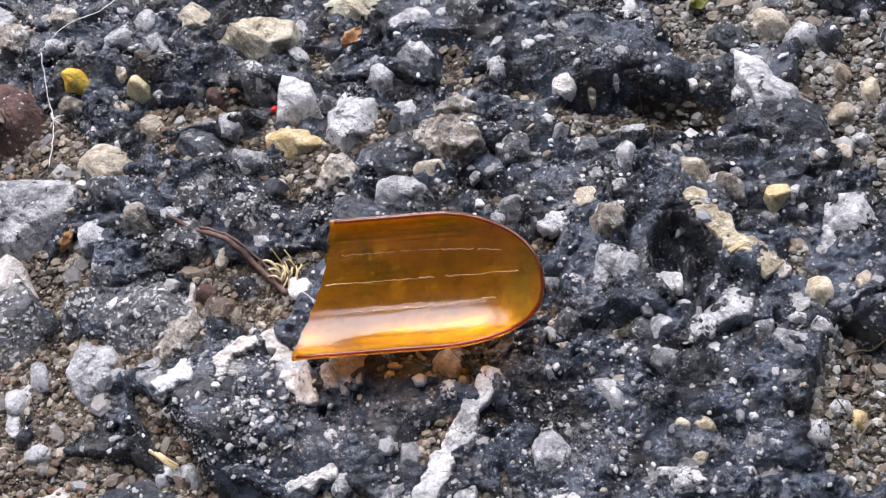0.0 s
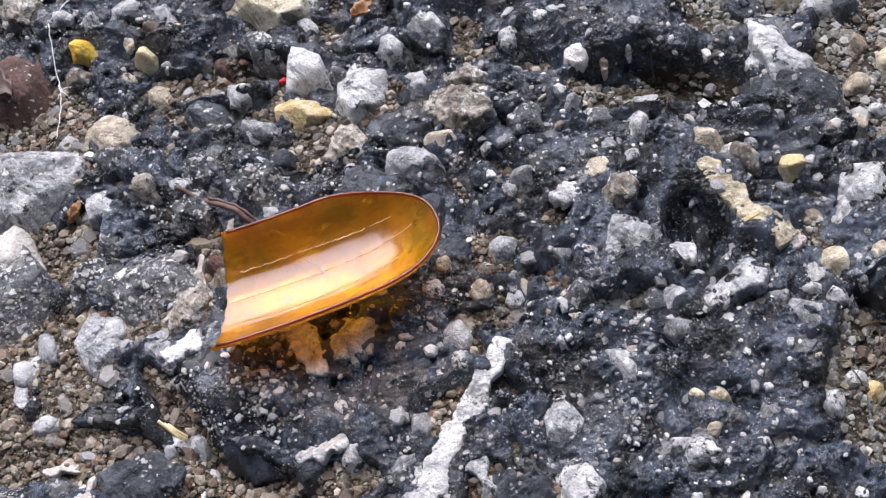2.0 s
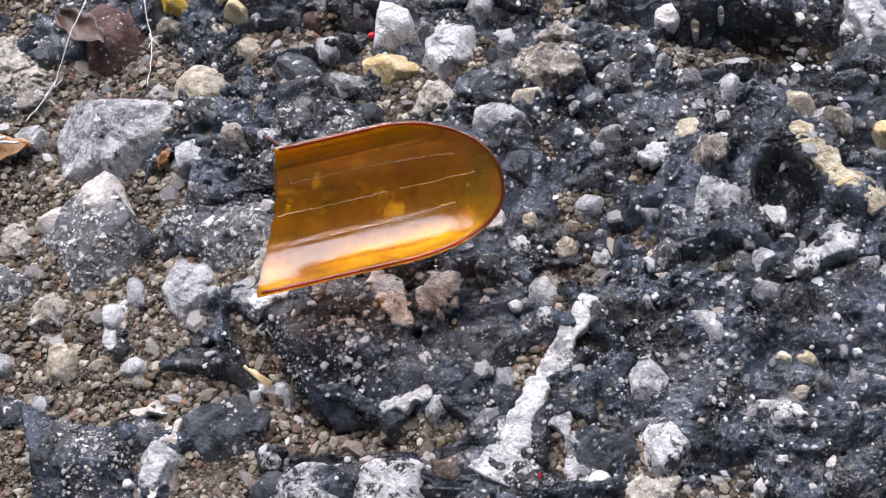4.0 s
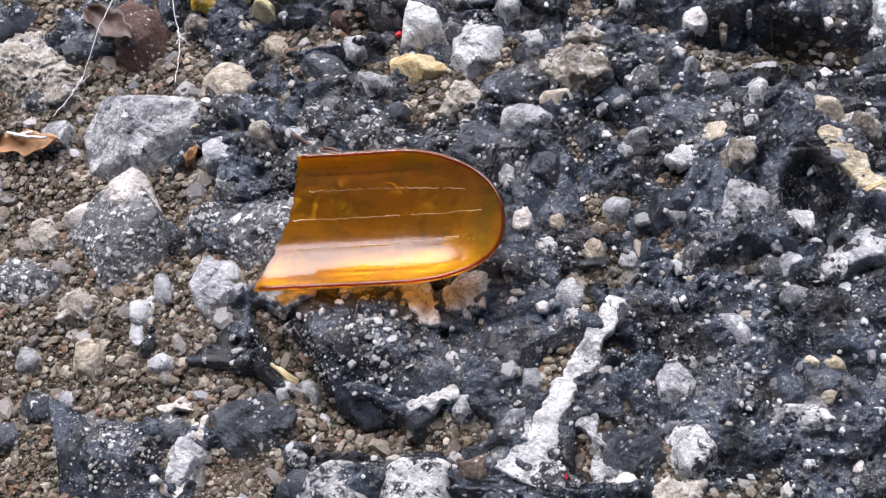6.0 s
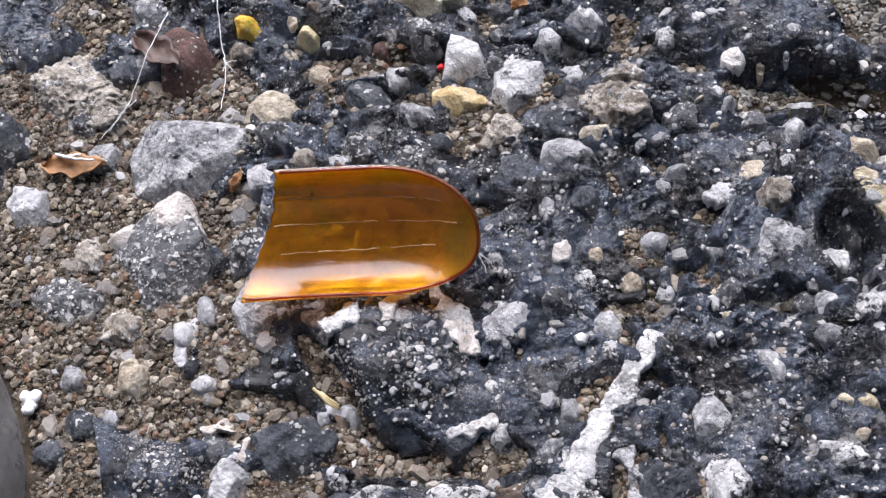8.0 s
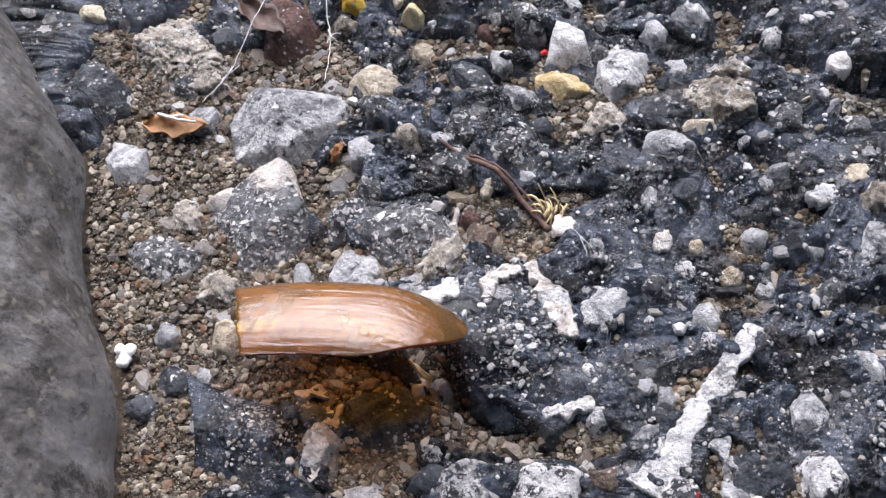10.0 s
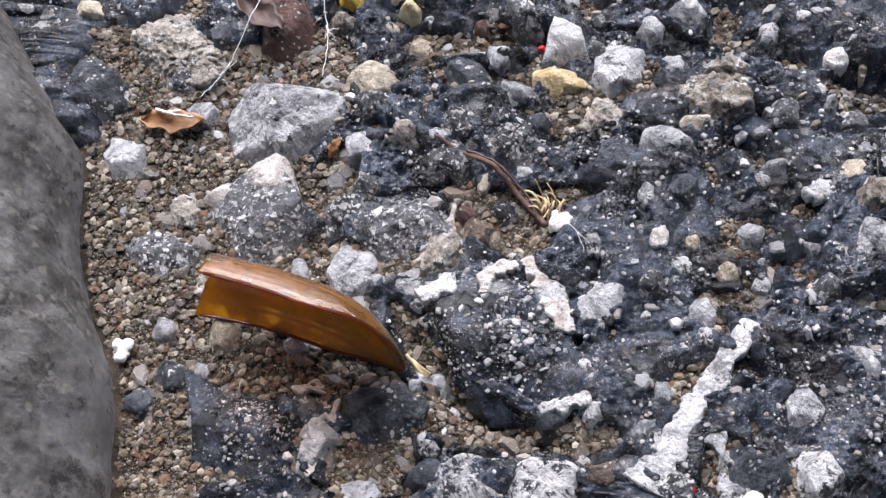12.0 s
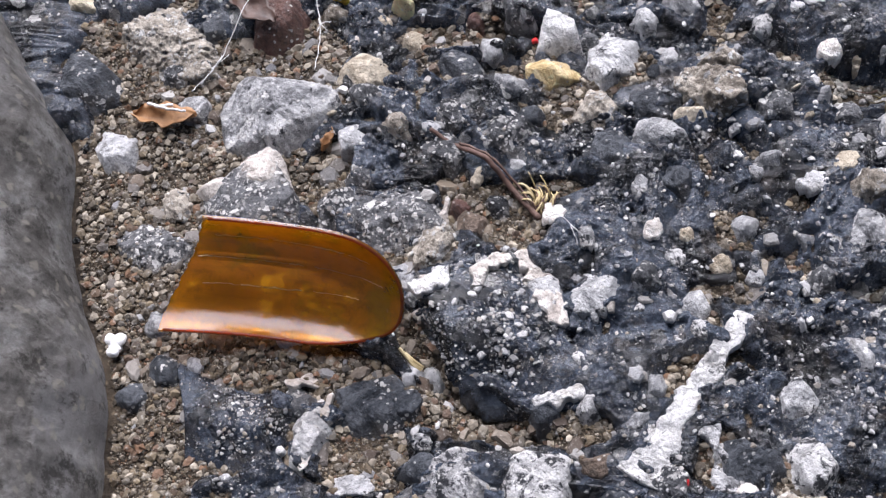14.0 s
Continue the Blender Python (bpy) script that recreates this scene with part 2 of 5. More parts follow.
TAR = tar_material()
SOIL = soil_material()
KERB = kerb_material()
STONES = {
    "limestone": stone_material("grey_limestone", (0.25, 0.254, 0.265), (0.58, 0.58, 0.585), (0.24, 0.22, 0.20), 0.35, 0.34, 0.6, vein=0.6, clean=0.55, salt=0.14),
    "white": stone_material("white_limestone", (0.46, 0.46, 0.46), (0.76, 0.75, 0.74), (0.42, 0.39, 0.35), 0.3, 0.22, 0.7, 1500, 0.0, 0.65),
    "chalk": stone_material("chalk", (0.36, 0.36, 0.365), (0.70, 0.69, 0.685), (0.4, 0.37, 0.33), 0.4, 0.62, 0.7, 1500, 0.0, 0.45, 0.2),
    "pale": stone_material("pale_pink_stone", (0.46, 0.41, 0.37), (0.72, 0.67, 0.62), (0.45, 0.4, 0.35), 0.3, 0.02, 0.7, 1500, 0.0, 0.8),
    "quartz": stone_material("cloudy_quartz", (0.34, 0.345, 0.36), (0.60, 0.60, 0.61), (0.26, 0.24, 0.22), 0.4, 0.2, 0.5, 1500, 0.0, 0.55, 0.1),
    "speckled": stone_material("speckled_stone", (0.020, 0.023, 0.029), (0.135, 0.139, 0.148), (0.40, 0.385, 0.37), 0.5, 0.35, 0.55, 2100, 0.0, 0.3, 0.7),
    "slate": stone_material("dark_slate", (0.020, 0.026, 0.036), (0.098, 0.108, 0.124), (0.13, 0.128, 0.12), 0.3, 0.3, 0.55, 1900, 0.0, 0.4, 0.10),
    "sandstone": stone_material("beige_sandstone", (0.32, 0.265, 0.19), (0.58, 0.51, 0.40), (0.42, 0.39, 0.33), 0.4, 0.05, 0.7, 1500, 0.0, 0.75),
    "ochre": stone_material("ochre_stone", (0.50, 0.36, 0.16), (0.76, 0.62, 0.37), (0.7, 0.62, 0.46), 0.2, 0.0, 0.6, 1500, 0.0, 0.9),
    "cream": stone_material("cream_stone", (0.46, 0.39, 0.26), (0.74, 0.66, 0.50), (0.42, 0.36, 0.28), 0.3, 0.1, 0.7, 1500, 0.0, 0.7),
    "crumbly": stone_material("crumbly_limestone", (0.20, 0.17, 0.135), (0.52, 0.47, 0.40), (0.14, 0.115, 0.085), 0.5, 0.3, 0.8, 2400, 0.0, 0.4, 0.5),
    "brownstone": stone_material("brown_pebble", (0.10, 0.072, 0.052), (0.24, 0.18, 0.14), (0.2, 0.17, 0.14), 0.4, 0.05),
    "maroon": stone_material("red_brown_stone", (0.055, 0.026, 0.022), (0.14, 0.07, 0.055), (0.16, 0.10, 0.07), 0.4, 0.12, 0.55),
    "yellow": stone_material("yellow_grain", (0.68, 0.36, 0.02), (0.85, 0.52, 0.06), (0.7, 0.5, 0.1), 0.2, 0.0, 0.5, 1500, 0.0, 0.95),
    "tar": TAR,
}
GRIT = grain_material("grit_mix", (0.028, 0.021, 0.014), (0.11, 0.083, 0.052), (0.043, 0.033, 0.022), (0.175, 0.137, 0.088), (0.09, 0.081, 0.068),
                      (0.33, 0.29, 0.225), (0.05, 0.039, 0.026), (0.18, 0.098, 0.053), (0.065, 0.06, 0.055), (0.24, 0.19, 0.12), (0.027, 0.021, 0.015), (0.16, 0.136, 0.103), (0.42, 0.37, 0.295))
GRAVEL = grain_material("gravel_mix", (0.03, 0.028, 0.022), (0.16, 0.155, 0.13), (0.055, 0.05, 0.038), (0.30, 0.295, 0.27), (0.09, 0.088, 0.075), (0.42, 0.41, 0.37), (0.04, 0.038, 0.03), (0.20, 0.17, 0.12), (0.11, 0.112, 0.11))
CHIP = grain_material("chip", (0.22, 0.22, 0.23), (0.55, 0.545, 0.54), (0.28, 0.285, 0.295), (0.40, 0.385, 0.36), (0.13, 0.135, 0.145), (0.66, 0.65, 0.64), (0.26, 0.23, 0.19), (0.17, 0.175, 0.185), rough=0.6)
SPECKS = grain_material("speck_mix", (0.20, 0.20, 0.21), (0.55, 0.545, 0.54), (0.26, 0.26, 0.27), (0.38, 0.37, 0.355), (0.12, 0.12, 0.125), (0.66, 0.65, 0.64), (0.24, 0.20, 0.15), (0.16, 0.16, 0.17), rough=0.6)
PEBBLE = grain_material("pebble", (0.09, 0.062, 0.044), (0.22, 0.19, 0.155), (0.14, 0.10, 0.07), (0.32, 0.28, 0.23), (0.11, 0.11, 0.113), (0.19, 0.15, 0.105), (0.25, 0.24, 0.23), (0.07, 0.052, 0.04))
AMBER = amber_material("amber_horn", (1.0, 0.68, 0.08), (1.0, 0.47, 0.002), 0.46, 0.16, 1.62, 0.00006)
AMBER_BACK = amber_material("ridged_amber_horn", (1.0, 0.70, 0.10), (0.97, 0.46, 0.02), 0.52, 0.24, 1.95, 0.0004)
AMBER_RIM = amber_material("amber_rim", (0.9, 0.36, 0.05), (0.50, 0.14, 0.008), 0.35, 0.2, 1.6)
RIB = plain_material("pale_amber_rib", (0.62, 0.34, 0.06), (0.88, 0.66, 0.30), 0.35, 1500)
TWIG = plain_material("dry_twig", (0.05, 0.028, 0.022), (0.16, 0.095, 0.075))
STRAW = plain_material("dry_straw", (0.36, 0.27, 0.12), (0.66, 0.56, 0.34), 0.6)
LEAF = plain_material("dry_leaf", (0.16, 0.075, 0.025), (0.40, 0.22, 0.10), 0.6, 500)
DARK_LEAF = plain_material("brown_leaf", (0.035, 0.02, 0.016), (0.10, 0.058, 0.043), 0.5, 500)
SILK = plain_material("spider_silk", (0.62, 0.62, 0.62), (0.8, 0.8, 0.8), 0.4)
RED = plain_material("red_body", (0.5, 0.015, 0.02), (0.7, 0.04, 0.04), 0.4)
WHITE = plain_material("white_flake", (0.75, 0.75, 0.75), (0.85, 0.85, 0.84), 0.45)
GREEN = plain_material("green_moss", (0.07, 0.075, 0.01), (0.19, 0.18, 0.03))
MOSS = plain_material("dry_moss", (0.035, 0.026, 0.014), (0.12, 0.10, 0.045))


# ---- shapes ----
def lattice(ix, iy, seed):
    h = (ix * 374761393 + iy * 668265263 + seed * 1274126177) & 0xFFFFFFFF
    h = ((h ^ (h >> 13)) * 1274126177) & 0xFFFFFFFF
    return ((h ^ (h >> 16)) & 0xFFFF) / 65535.0


def wave(x, y, seed):
    """Smooth noise of wavelength 1, from -1 to 1."""
    ix, iy = np.floor(x).astype(np.int64), np.floor(y).astype(np.int64)
    fx, fy = x - ix, y - iy
    fx, fy = fx * fx * (3 - 2 * fx), fy * fy * (3 - 2 * fy)
    a = lattice(ix, iy, seed) * (1 - fx) + lattice(ix + 1, iy, seed) * fx
    b = lattice(ix, iy + 1, seed) * (1 - fx) + lattice(ix + 1, iy + 1, seed) * fx
    return 2 * (a * (1 - fy) + b * fy) - 1


def fbm(x, y, seed, octaves=4, keep=0.5):
    total, size = 0.0, 1.0
    for k in range(octaves):
        total = total + size * wave(x * 2 ** k + 17.3 * k, y * 2 ** k - 9.1 * k, seed + k)
        size *= keep
    return total


def blob(x, y, cx, cy, rx, ry, turn=0.0):
    """1 in the middle of an ellipse, 0 at its edge and beyond, with a steep side."""
    c, s = math.cos(radians(turn)), math.sin(radians(turn))
    u, v = ((x - cx) * c + (y - cy) * s) / rx, ((y - cy) * c - (x - cx) * s) / ry
    d = np.sqrt(u * u + v * v) + 0.22 * fbm(x / 3.0, y / 3.0, 71, 3)
    k = np.clip((1.15 - d) / 0.45, 0, 1)
    return k * k * (3 - 2 * k)


# hollows filled with earth: x, y, half length, half width, turn (mm, degrees)
HOLLOWS = [(-30, 32.3, 5, 1.3, -55), (-25.2, 27.4, 5, 1.6, -32), (-18, 26.6, 4.5, 1.4, 2), (12, 60.5, 5, 1.2, -22), (-33, 62.5, 4, 1.5, 0), (-20.5, 47.6, 3.2, 0.9, 8), (-53, 42, 11, 25, 12), (-56, 46, 6, 10, 20), (-50, 32, 9, 4, 10), (-37, 29, 9, 2.6, -10), (-27, 27, 9, 1.6, -12), (-25.5, 45, 4.5, 3.2, -30),
           (-28, 64, 4, 2, 10), (26, 61, 5, 9, 0), (20.5, 69.8, 4.5, 3.2, 20), (6, 59.5, 6.5, 1.6, -14), (-52, 23, 5, 9, 0), (-39, 37, 3, 5, 10),
           (-48, 58, 4, 7, -30), (21, 33, 2.8, 6, 0), (-33, 23, 3, 3, 0), (-6, 25, 2, 3, 30), (-62, 57, 4, 8, 30), (-40, 47, 2, 4, 0), (-57, 30, 4, 9, 20)]
# deeper clefts in the earth under broken edges: x, y, half length, half width, turn, depth
CLEFTS = [(9, 60, 8, 2.2, -16, 1.8), (13, 60.2, 5, 1.6, -22, 1.2), (-29.5, 31.2, 4.5, 1.3, -50, 1.3), (-23, 27.2, 6, 1.2, -20, 1.3), (10, 45.5, 2.2, 3.4, 30, 1.5), (22.5, 34, 2.4, 6, 0, 1.5), (-26, 64.3, 4, 1.3, 0, 1.6)]
# swells of bitumen: x, y, half length, half width, turn, height
SWELLS = [(4, 66, 8, 4.5, -10, 1.5), (13.5, 58.5, 5.5, 3.2, -35, 1.2), (11.5, 48.8, 8.5, 3.6, -38, 1.5), (-4, 60, 6, 3, 0, 0.8), (-15, 52.5, 8, 4, 8, 1.0),
          (0, 52, 6, 3, 0, 0.6), (3, 41, 7, 4, -15, 0.7), (-11, 34, 6, 3.5, 25, 0.5), (14, 36, 7, 4, 10, 0.7), (-27, 56, 5, 3.5, 0, 1.1), (8, 28, 8, 4, 0, 0.5),
          (-8, 70, 6, 3, 10, 0.8), (-33, 70, 8, 4, 0, 0.9)]


def lumps(x, y, seed):
    """Rounded lumps with sharp creases between them, from 0 to 1."""
    return np.abs(wave(x, y, seed) + 0.35 * wave(x * 2.1, y * 2.1, seed + 1))


def tar_height(x, y):
    """Height of the bitumen, in mm, at places in mm."""
    wx, wy = x + 1.4 * fbm(x / 5, y / 5, 3, 2), y + 1.4 * fbm(x / 5, y / 5, 9, 2)
    z = -0.62 + 0.6 * fbm(wx / 6.5, wy / 5.0, 21, 2) + 1.2 * lumps(wx / 4.6, wy / 3.4, 33)
    rugged = np.clip(0.6 + 1.1 * wave(wx / 5.5, wy / 4.5, 95), 0.2, 1)
    z = z + rugged * (0.55 * lumps(wx / 1.8, wy / 1.5, 37) + 0.26 * lumps(x / 0.6, y / 0.5, 51))
    pit = np.clip(fbm(wx / 1.5, wy / 1.3, 81, 2) - 0.5, 0, 1)
    z = z - 2.3 * pit * rugged
    z = z - 1.3 * np.clip(wave(wx / 7 + 2.2, wy / 4 + 8.1, 97) - 0.42, 0, 1) / 0.3
    crack = np.abs(wave(wx / 10 + 5.5, wy / 5.5, 91) + 0.25 * wave(x / 2.3, y / 2.3, 92))
    z = z - 1.5 * np.clip(1 - crack / 0.11, 0, 1) * np.clip(1.5 * wave(x / 9, y / 9, 93) + 0.6, 0, 1)
    for cx, cy, rx, ry, turn, high in SWELLS:
        z = z + high * blob(x, y, cx, cy, rx, ry, turn)
    for cx, cy, rx, ry, turn, deep in CLEFTS:
        z = z - (1.2 + deep) * blob(x, y, cx, cy, rx, ry, turn)
    for cx, cy, rx, ry, turn in HOLLOWS:
        z = z - 3.0 * blob(x, y, cx, cy, rx, ry, turn)
    return z


def soil_height(x, y):
    z = -1.25 + 0.45 * fbm(x / 4, y / 4, 5, 3) + 0.12 * fbm(x / 0.8, y / 0.8, 15, 2)
    for cx, cy, rx, ry, turn, deep in CLEFTS:
        z = z - deep * blob(x, y, cx, cy, rx, ry, turn)
    return z


STEP = 0.25
GRID_X, GRID_Y = np.meshgrid(np.arange(-96, 56, STEP), np.arange(-8, 106, STEP))
TAR_GRID, SOIL_GRID = tar_height(GRID_X, GRID_Y), soil_height(GRID_X, GRID_Y)


def look_up(grid, x, y):
    """Height from a grid, between its points; x and y are arrays in mm."""
    u, v = np.clip((x + 96) / STEP, 0, grid.shape[1] - 2), np.clip((y + 8) / STEP, 0, grid.shape[0] - 2)
    i, j = u.astype(int), v.astype(int)
    u, v = u - i, v - j
    return (grid[j, i] * (1 - u) + grid[j, i + 1] * u) * (1 - v) + (grid[j + 1, i] * (1 - u) + grid[j + 1, i + 1] * u) * v


def ground_height(x, y):
    return np.maximum(look_up(TAR_GRID, x, y), look_up(SOIL_GRID, x, y))


def mesh_object(name, verts, faces, material, parent=None, smooth=True):
    """A mesh from arrays of corners and of faces that all have the same number of corners."""
    verts, faces = np.asarray(verts, dtype=np.float32), np.asarray(faces, dtype=np.int32)
    me = bpy.data.meshes.new(name)
    me.vertices.add(len(verts))
    me.vertices.foreach_set("co", verts.ravel())
    me.loops.add(faces.size)
    me.loops.foreach_set("vertex_index", faces.ravel())
    me.polygons.add(len(faces))
    me.polygons.foreach_set("loop_start", np.arange(len(faces), dtype=np.int32) * faces.shape[1])
    me.polygons.foreach_set("use_smooth", np.full(len(faces), smooth))
    me.materials.append(material)
    me.update(calc_edges=True)
    ob = new(name, me)
    ob.parent = parent
    return ob


def part(name, bm, material, parent=None, label="", smooth=True):
    """Links a bmesh as one mesh object, under a thing or on its own."""
    me = bpy.data.meshes.new(name)
    bm.to_mesh(me)
    bm.free()
    me.polygons.foreach_set("use_smooth", [smooth] * len(me.polygons))
    me.materials.append(material)
    ob = new(name, me)
    ob.parent = parent
    return tagged(ob, label)


def sheet(name, xs, ys, height, material):
    gx, gy = np.meshgrid(xs, ys)
    z = height(gx, gy)
    verts = np.stack((gx, gy, z), -1).reshape(-1, 3) * MM
    w, h = len(xs), len(ys)
    i = (np.arange(h - 1)[:, None] * w + np.arange(w - 1)).ravel()
    return mesh_object(name, verts, np.stack((i, i + 1, i + 1 + w, i + w), 1), material)


def far_steps(low, high, step):
    """Even steps over the near stretch, then ever longer ones to the horizon."""
    near = np.arange(low, high + step / 2, step)
    out = step * 2.2 ** np.arange(1, 17)
    return np.concatenate((low - np.cumsum(out)[::-1], near, high + np.cumsum(out)))


def tar_sheet_height(x, y):
    edge = np.maximum(np.maximum(-92 - x, x - 50), np.maximum(-5 - y, y - 100))
    crust = 0.34 * lumps(x / 0.33, y / 0.29, 57) * np.clip(0.25 + lumps(x / 2.3, y / 2.0, 58), 0, 1)
    crust = (crust - 1.1 * np.clip(fbm(x / 0.75, y / 0.6, 83, 2) - 0.55, 0, 1)) * np.clip(0.6 + 0.9 * wave(x / 5.0, y / 4.2, 96), 0.25, 1)
    return np.where(edge > 0, -0.75, tar_height(np.clip(x, -95, 55), np.clip(y, -10, 105)) + crust)


asphalt = tagged(sheet("road", far_steps(-66, 33, 0.12), far_steps(14, 80, 0.12), tar_sheet_height, TAR),
                 "worn dark asphalt, its bitumen pitted and dusty between the stones", "road", kind="structure")
soil = tagged(sheet("ground", np.arange(-88, 44, 0.5), np.arange(8, 96, 0.5), soil_height, SOIL),
              "brown sandy earth in the hollows of the asphalt", "earth", kind="structure")


def kerb_line(y):
    """Where the kerb's foot runs, in mm."""
    return -50.5 - 0.42 * (y - 17) - 0.0028 * (y - 17) ** 2 + 2.8 * np.exp(-((y - 50) / 8.5) ** 2) - 0.15 * np.clip(24 - y, 0, 12) + 0.8 * fbm(y / 9.0, y * 0 + 3.3, 61, 3)


def kerb_height(u, y):
    d = np.maximum(u, 0)
    k = np.clip(d / 7.0, 0, 1)
    rise = np.sqrt(np.clip(1 - (1 - k) ** 2, 0, 1))
    return -3.2 + 10.5 * rise + 0.05 * d + (0.4 * fbm(u / 7, y / 12, 62, 4) + 0.4 * fbm(u / 1.3, y / 1.8, 64, 4, 0.6)) * np.clip(d, 0, 1)


def kerb():
    us = np.concatenate((np.linspace(0, 20, 130), np.linspace(20.5, 130, 60)))
    ys = np.concatenate((np.linspace(-400, -20, 20), np.linspace(-19, 110, 640), np.linspace(115, 600, 20)))
    u, y = np.meshgrid(us, ys)
    x = kerb_line(np.clip(y, -30, 110)) - (y - np.clip(y, -30, 110)) * 0.5 - u
    v = np.stack((x, y, kerb_height(u, y)), -1).reshape(-1, 3) * MM
    w, h = len(us), len(ys)
    i = (np.arange(h - 1)[:, None] * w + np.arange(w - 1)).ravel()
    ob = mesh_object("kerb", v, np.stack((i, i + w, i + 1 + w, i + 1), 1), KERB)
    return tagged(ob, "grey-brown weathered concrete kerb with a rounded worn edge", "kerb", kind="structure")


kerb()

BALL = {}


def ball(level):
    if level not in BALL:
        bm = bmesh.new()
        bmesh.ops.create_icosphere(bm, subdivisions=level, radius=1)
        BALL[level] = (np.array([v.co[:] for v in bm.verts]), [[v.index for v in f.verts] for f in bm.faces])
        bm.free()
    return BALL[level]


def facets(sides, height, depth, rng, slope=(6, 30), lean=(3, 22)):
    """Planes that bound a stone: its sides (degrees round, mm out), a broken top of three faces, a base."""
    planes = []
    for turn, out in sides:
        up = radians(rng.uniform(*slope))
        planes.append((math.cos(radians(turn)) * math.cos(up), math.sin(radians(turn)) * math.cos(up), math.sin(up), max(out, 0.25) * math.cos(up) + 0.5 * height * math.sin(up)))
    for k in range(3):
        turn, tip = rng.uniform(0, 2 * math.pi), radians(rng.uniform(*lean))
        planes.append((math.cos(turn) * math.sin(tip), math.sin(turn) * math.sin(tip), math.cos(tip), height * rng.uniform(0.94, 1.06)))
    planes.append((0, 0, -1, depth))
    return np.array(planes)


def reach(way, planes, keen=14):
    """How far a stone reaches along each way from its middle; its edges are a little rounded."""
    along = np.clip(way @ planes[:, :3].T, 1e-4, None) / planes[:, 3]
    return (along ** keen).sum(1) ** (-1 / keen)


def rocky(sides, height, seed, level=3, depth=1.2, rough=0.05, keen=44, chipped=5, flat=False):
    """A broken stone: flat faces, some corners knocked off, a pitted skin."""
    rng = random.Random(seed)
    dirs, faces = ball(level)
    planes = facets(sides, height, depth, rng, lean=(2, 10) if flat else (3, 22))
    for k in range(chipped):
        turn, up = rng.uniform(0, math.tau), radians(rng.uniform(30, 66))
        way = np.array([[math.cos(turn) * math.cos(up), math.sin(turn) * math.cos(up), math.sin(up)]])
        planes = np.vstack((planes, (*way[0], reach(way, planes, keen)[0] * rng.uniform(0.86, 0.97))))
    p = dirs * reach(dirs, planes, keen)[:, None]
    wide = max(sum(s[1] for s in sides) / len(sides), 0.5)
    a, b = p[:, 0] + 0.7 * p[:, 2] + 3.7 * seed, p[:, 1] - 0.6 * p[:, 2]
    bulge = rough * wide * fbm(a / (1.1 * wide), b / (1.1 * wide), seed % 50, 3)
    skin = 0.10 * fbm(a / 0.9, b / 0.9, seed % 50 + 7, 4, 0.62) - 0.45 * np.clip(fbm(a / 1.1, b / 1.1, seed % 50 + 17, 3) - 0.55, 0, 1)
    return p + dirs * (bulge + skin * min(1.0, 0.6 * wide))[:, None], faces, planes


def crumbs(skin, count, low, high, parent, seed):
    """Many tiny grains stuck in clusters to a stone's upper skin (places in mm), in one mesh."""
    rng = np.random.default_rng(seed)
    at = skin[rng.integers(0, len(skin), count * 4)] - (0, 0, 0.05) + rng.uniform(-0.12, 0.12, (count * 4, 3)) * (1, 1, 0.3)
    keep = fbm(at[:, 0] / 1.6 + seed, at[:, 1] / 1.6, 47, 3) > rng.uniform(-0.7, 0.7, len(at))
    at = at[keep][:count]
    v0, f0 = ball(1)
    n = len(at)
    r = 0.5 * low * (high / low) ** (rng.random(n) ** 2.2)
    v = v0[None] * rng.uniform(0.6, 1.25, (n, len(v0), 1)) * (1, 1, 0.5) * np.stack((rng.uniform(0.7, 1.3, n), rng.uniform(0.7, 1.3, n), np.ones(n)), -1)[:, None, :]
    verts = (at[:, None] + v * r[:, None, None]).reshape(-1, 3) * MM
    faces = (np.array(f0)[None] + (np.arange(n) * len(v0))[:, None, None]).reshape(-1, 3)
    return tagged(mesh_object("crust", verts, faces, SPECKS, parent, smooth=False), kind="stuff")


COUNT = [0]
LOOKS = {
    "limestone": "angular pale grey limestone with white veins",
    "white": "angular white limestone with clean broken faces",
    "chalk": "rough white chalky stone with dark tar flecks",
    "pale": "pale pinkish-white smooth broken stone",
    "quartz": "cloudy translucent grey quartz stone",
    "speckled": "dark grey stone crusted with pale crumbs",
    "slate": "dark blue-grey slate stone with few pale flecks",
    "sandstone": "beige weathered sandstone with a rounded edge",
    "ochre": "yellow ochre stone with a smooth broken face",
    "cream": "cream-coloured stone with brown dirt",
    "crumbly": "crumbly cream limestone with a pitted surface",
    "brownstone": "dull brown pebble with a flat top",
    "yellow": "bright yellow smooth grain",
    "tar": "broken block of dark asphalt studded with pale grains",
    "maroon": "dark red-brown stone with a smooth face",
}


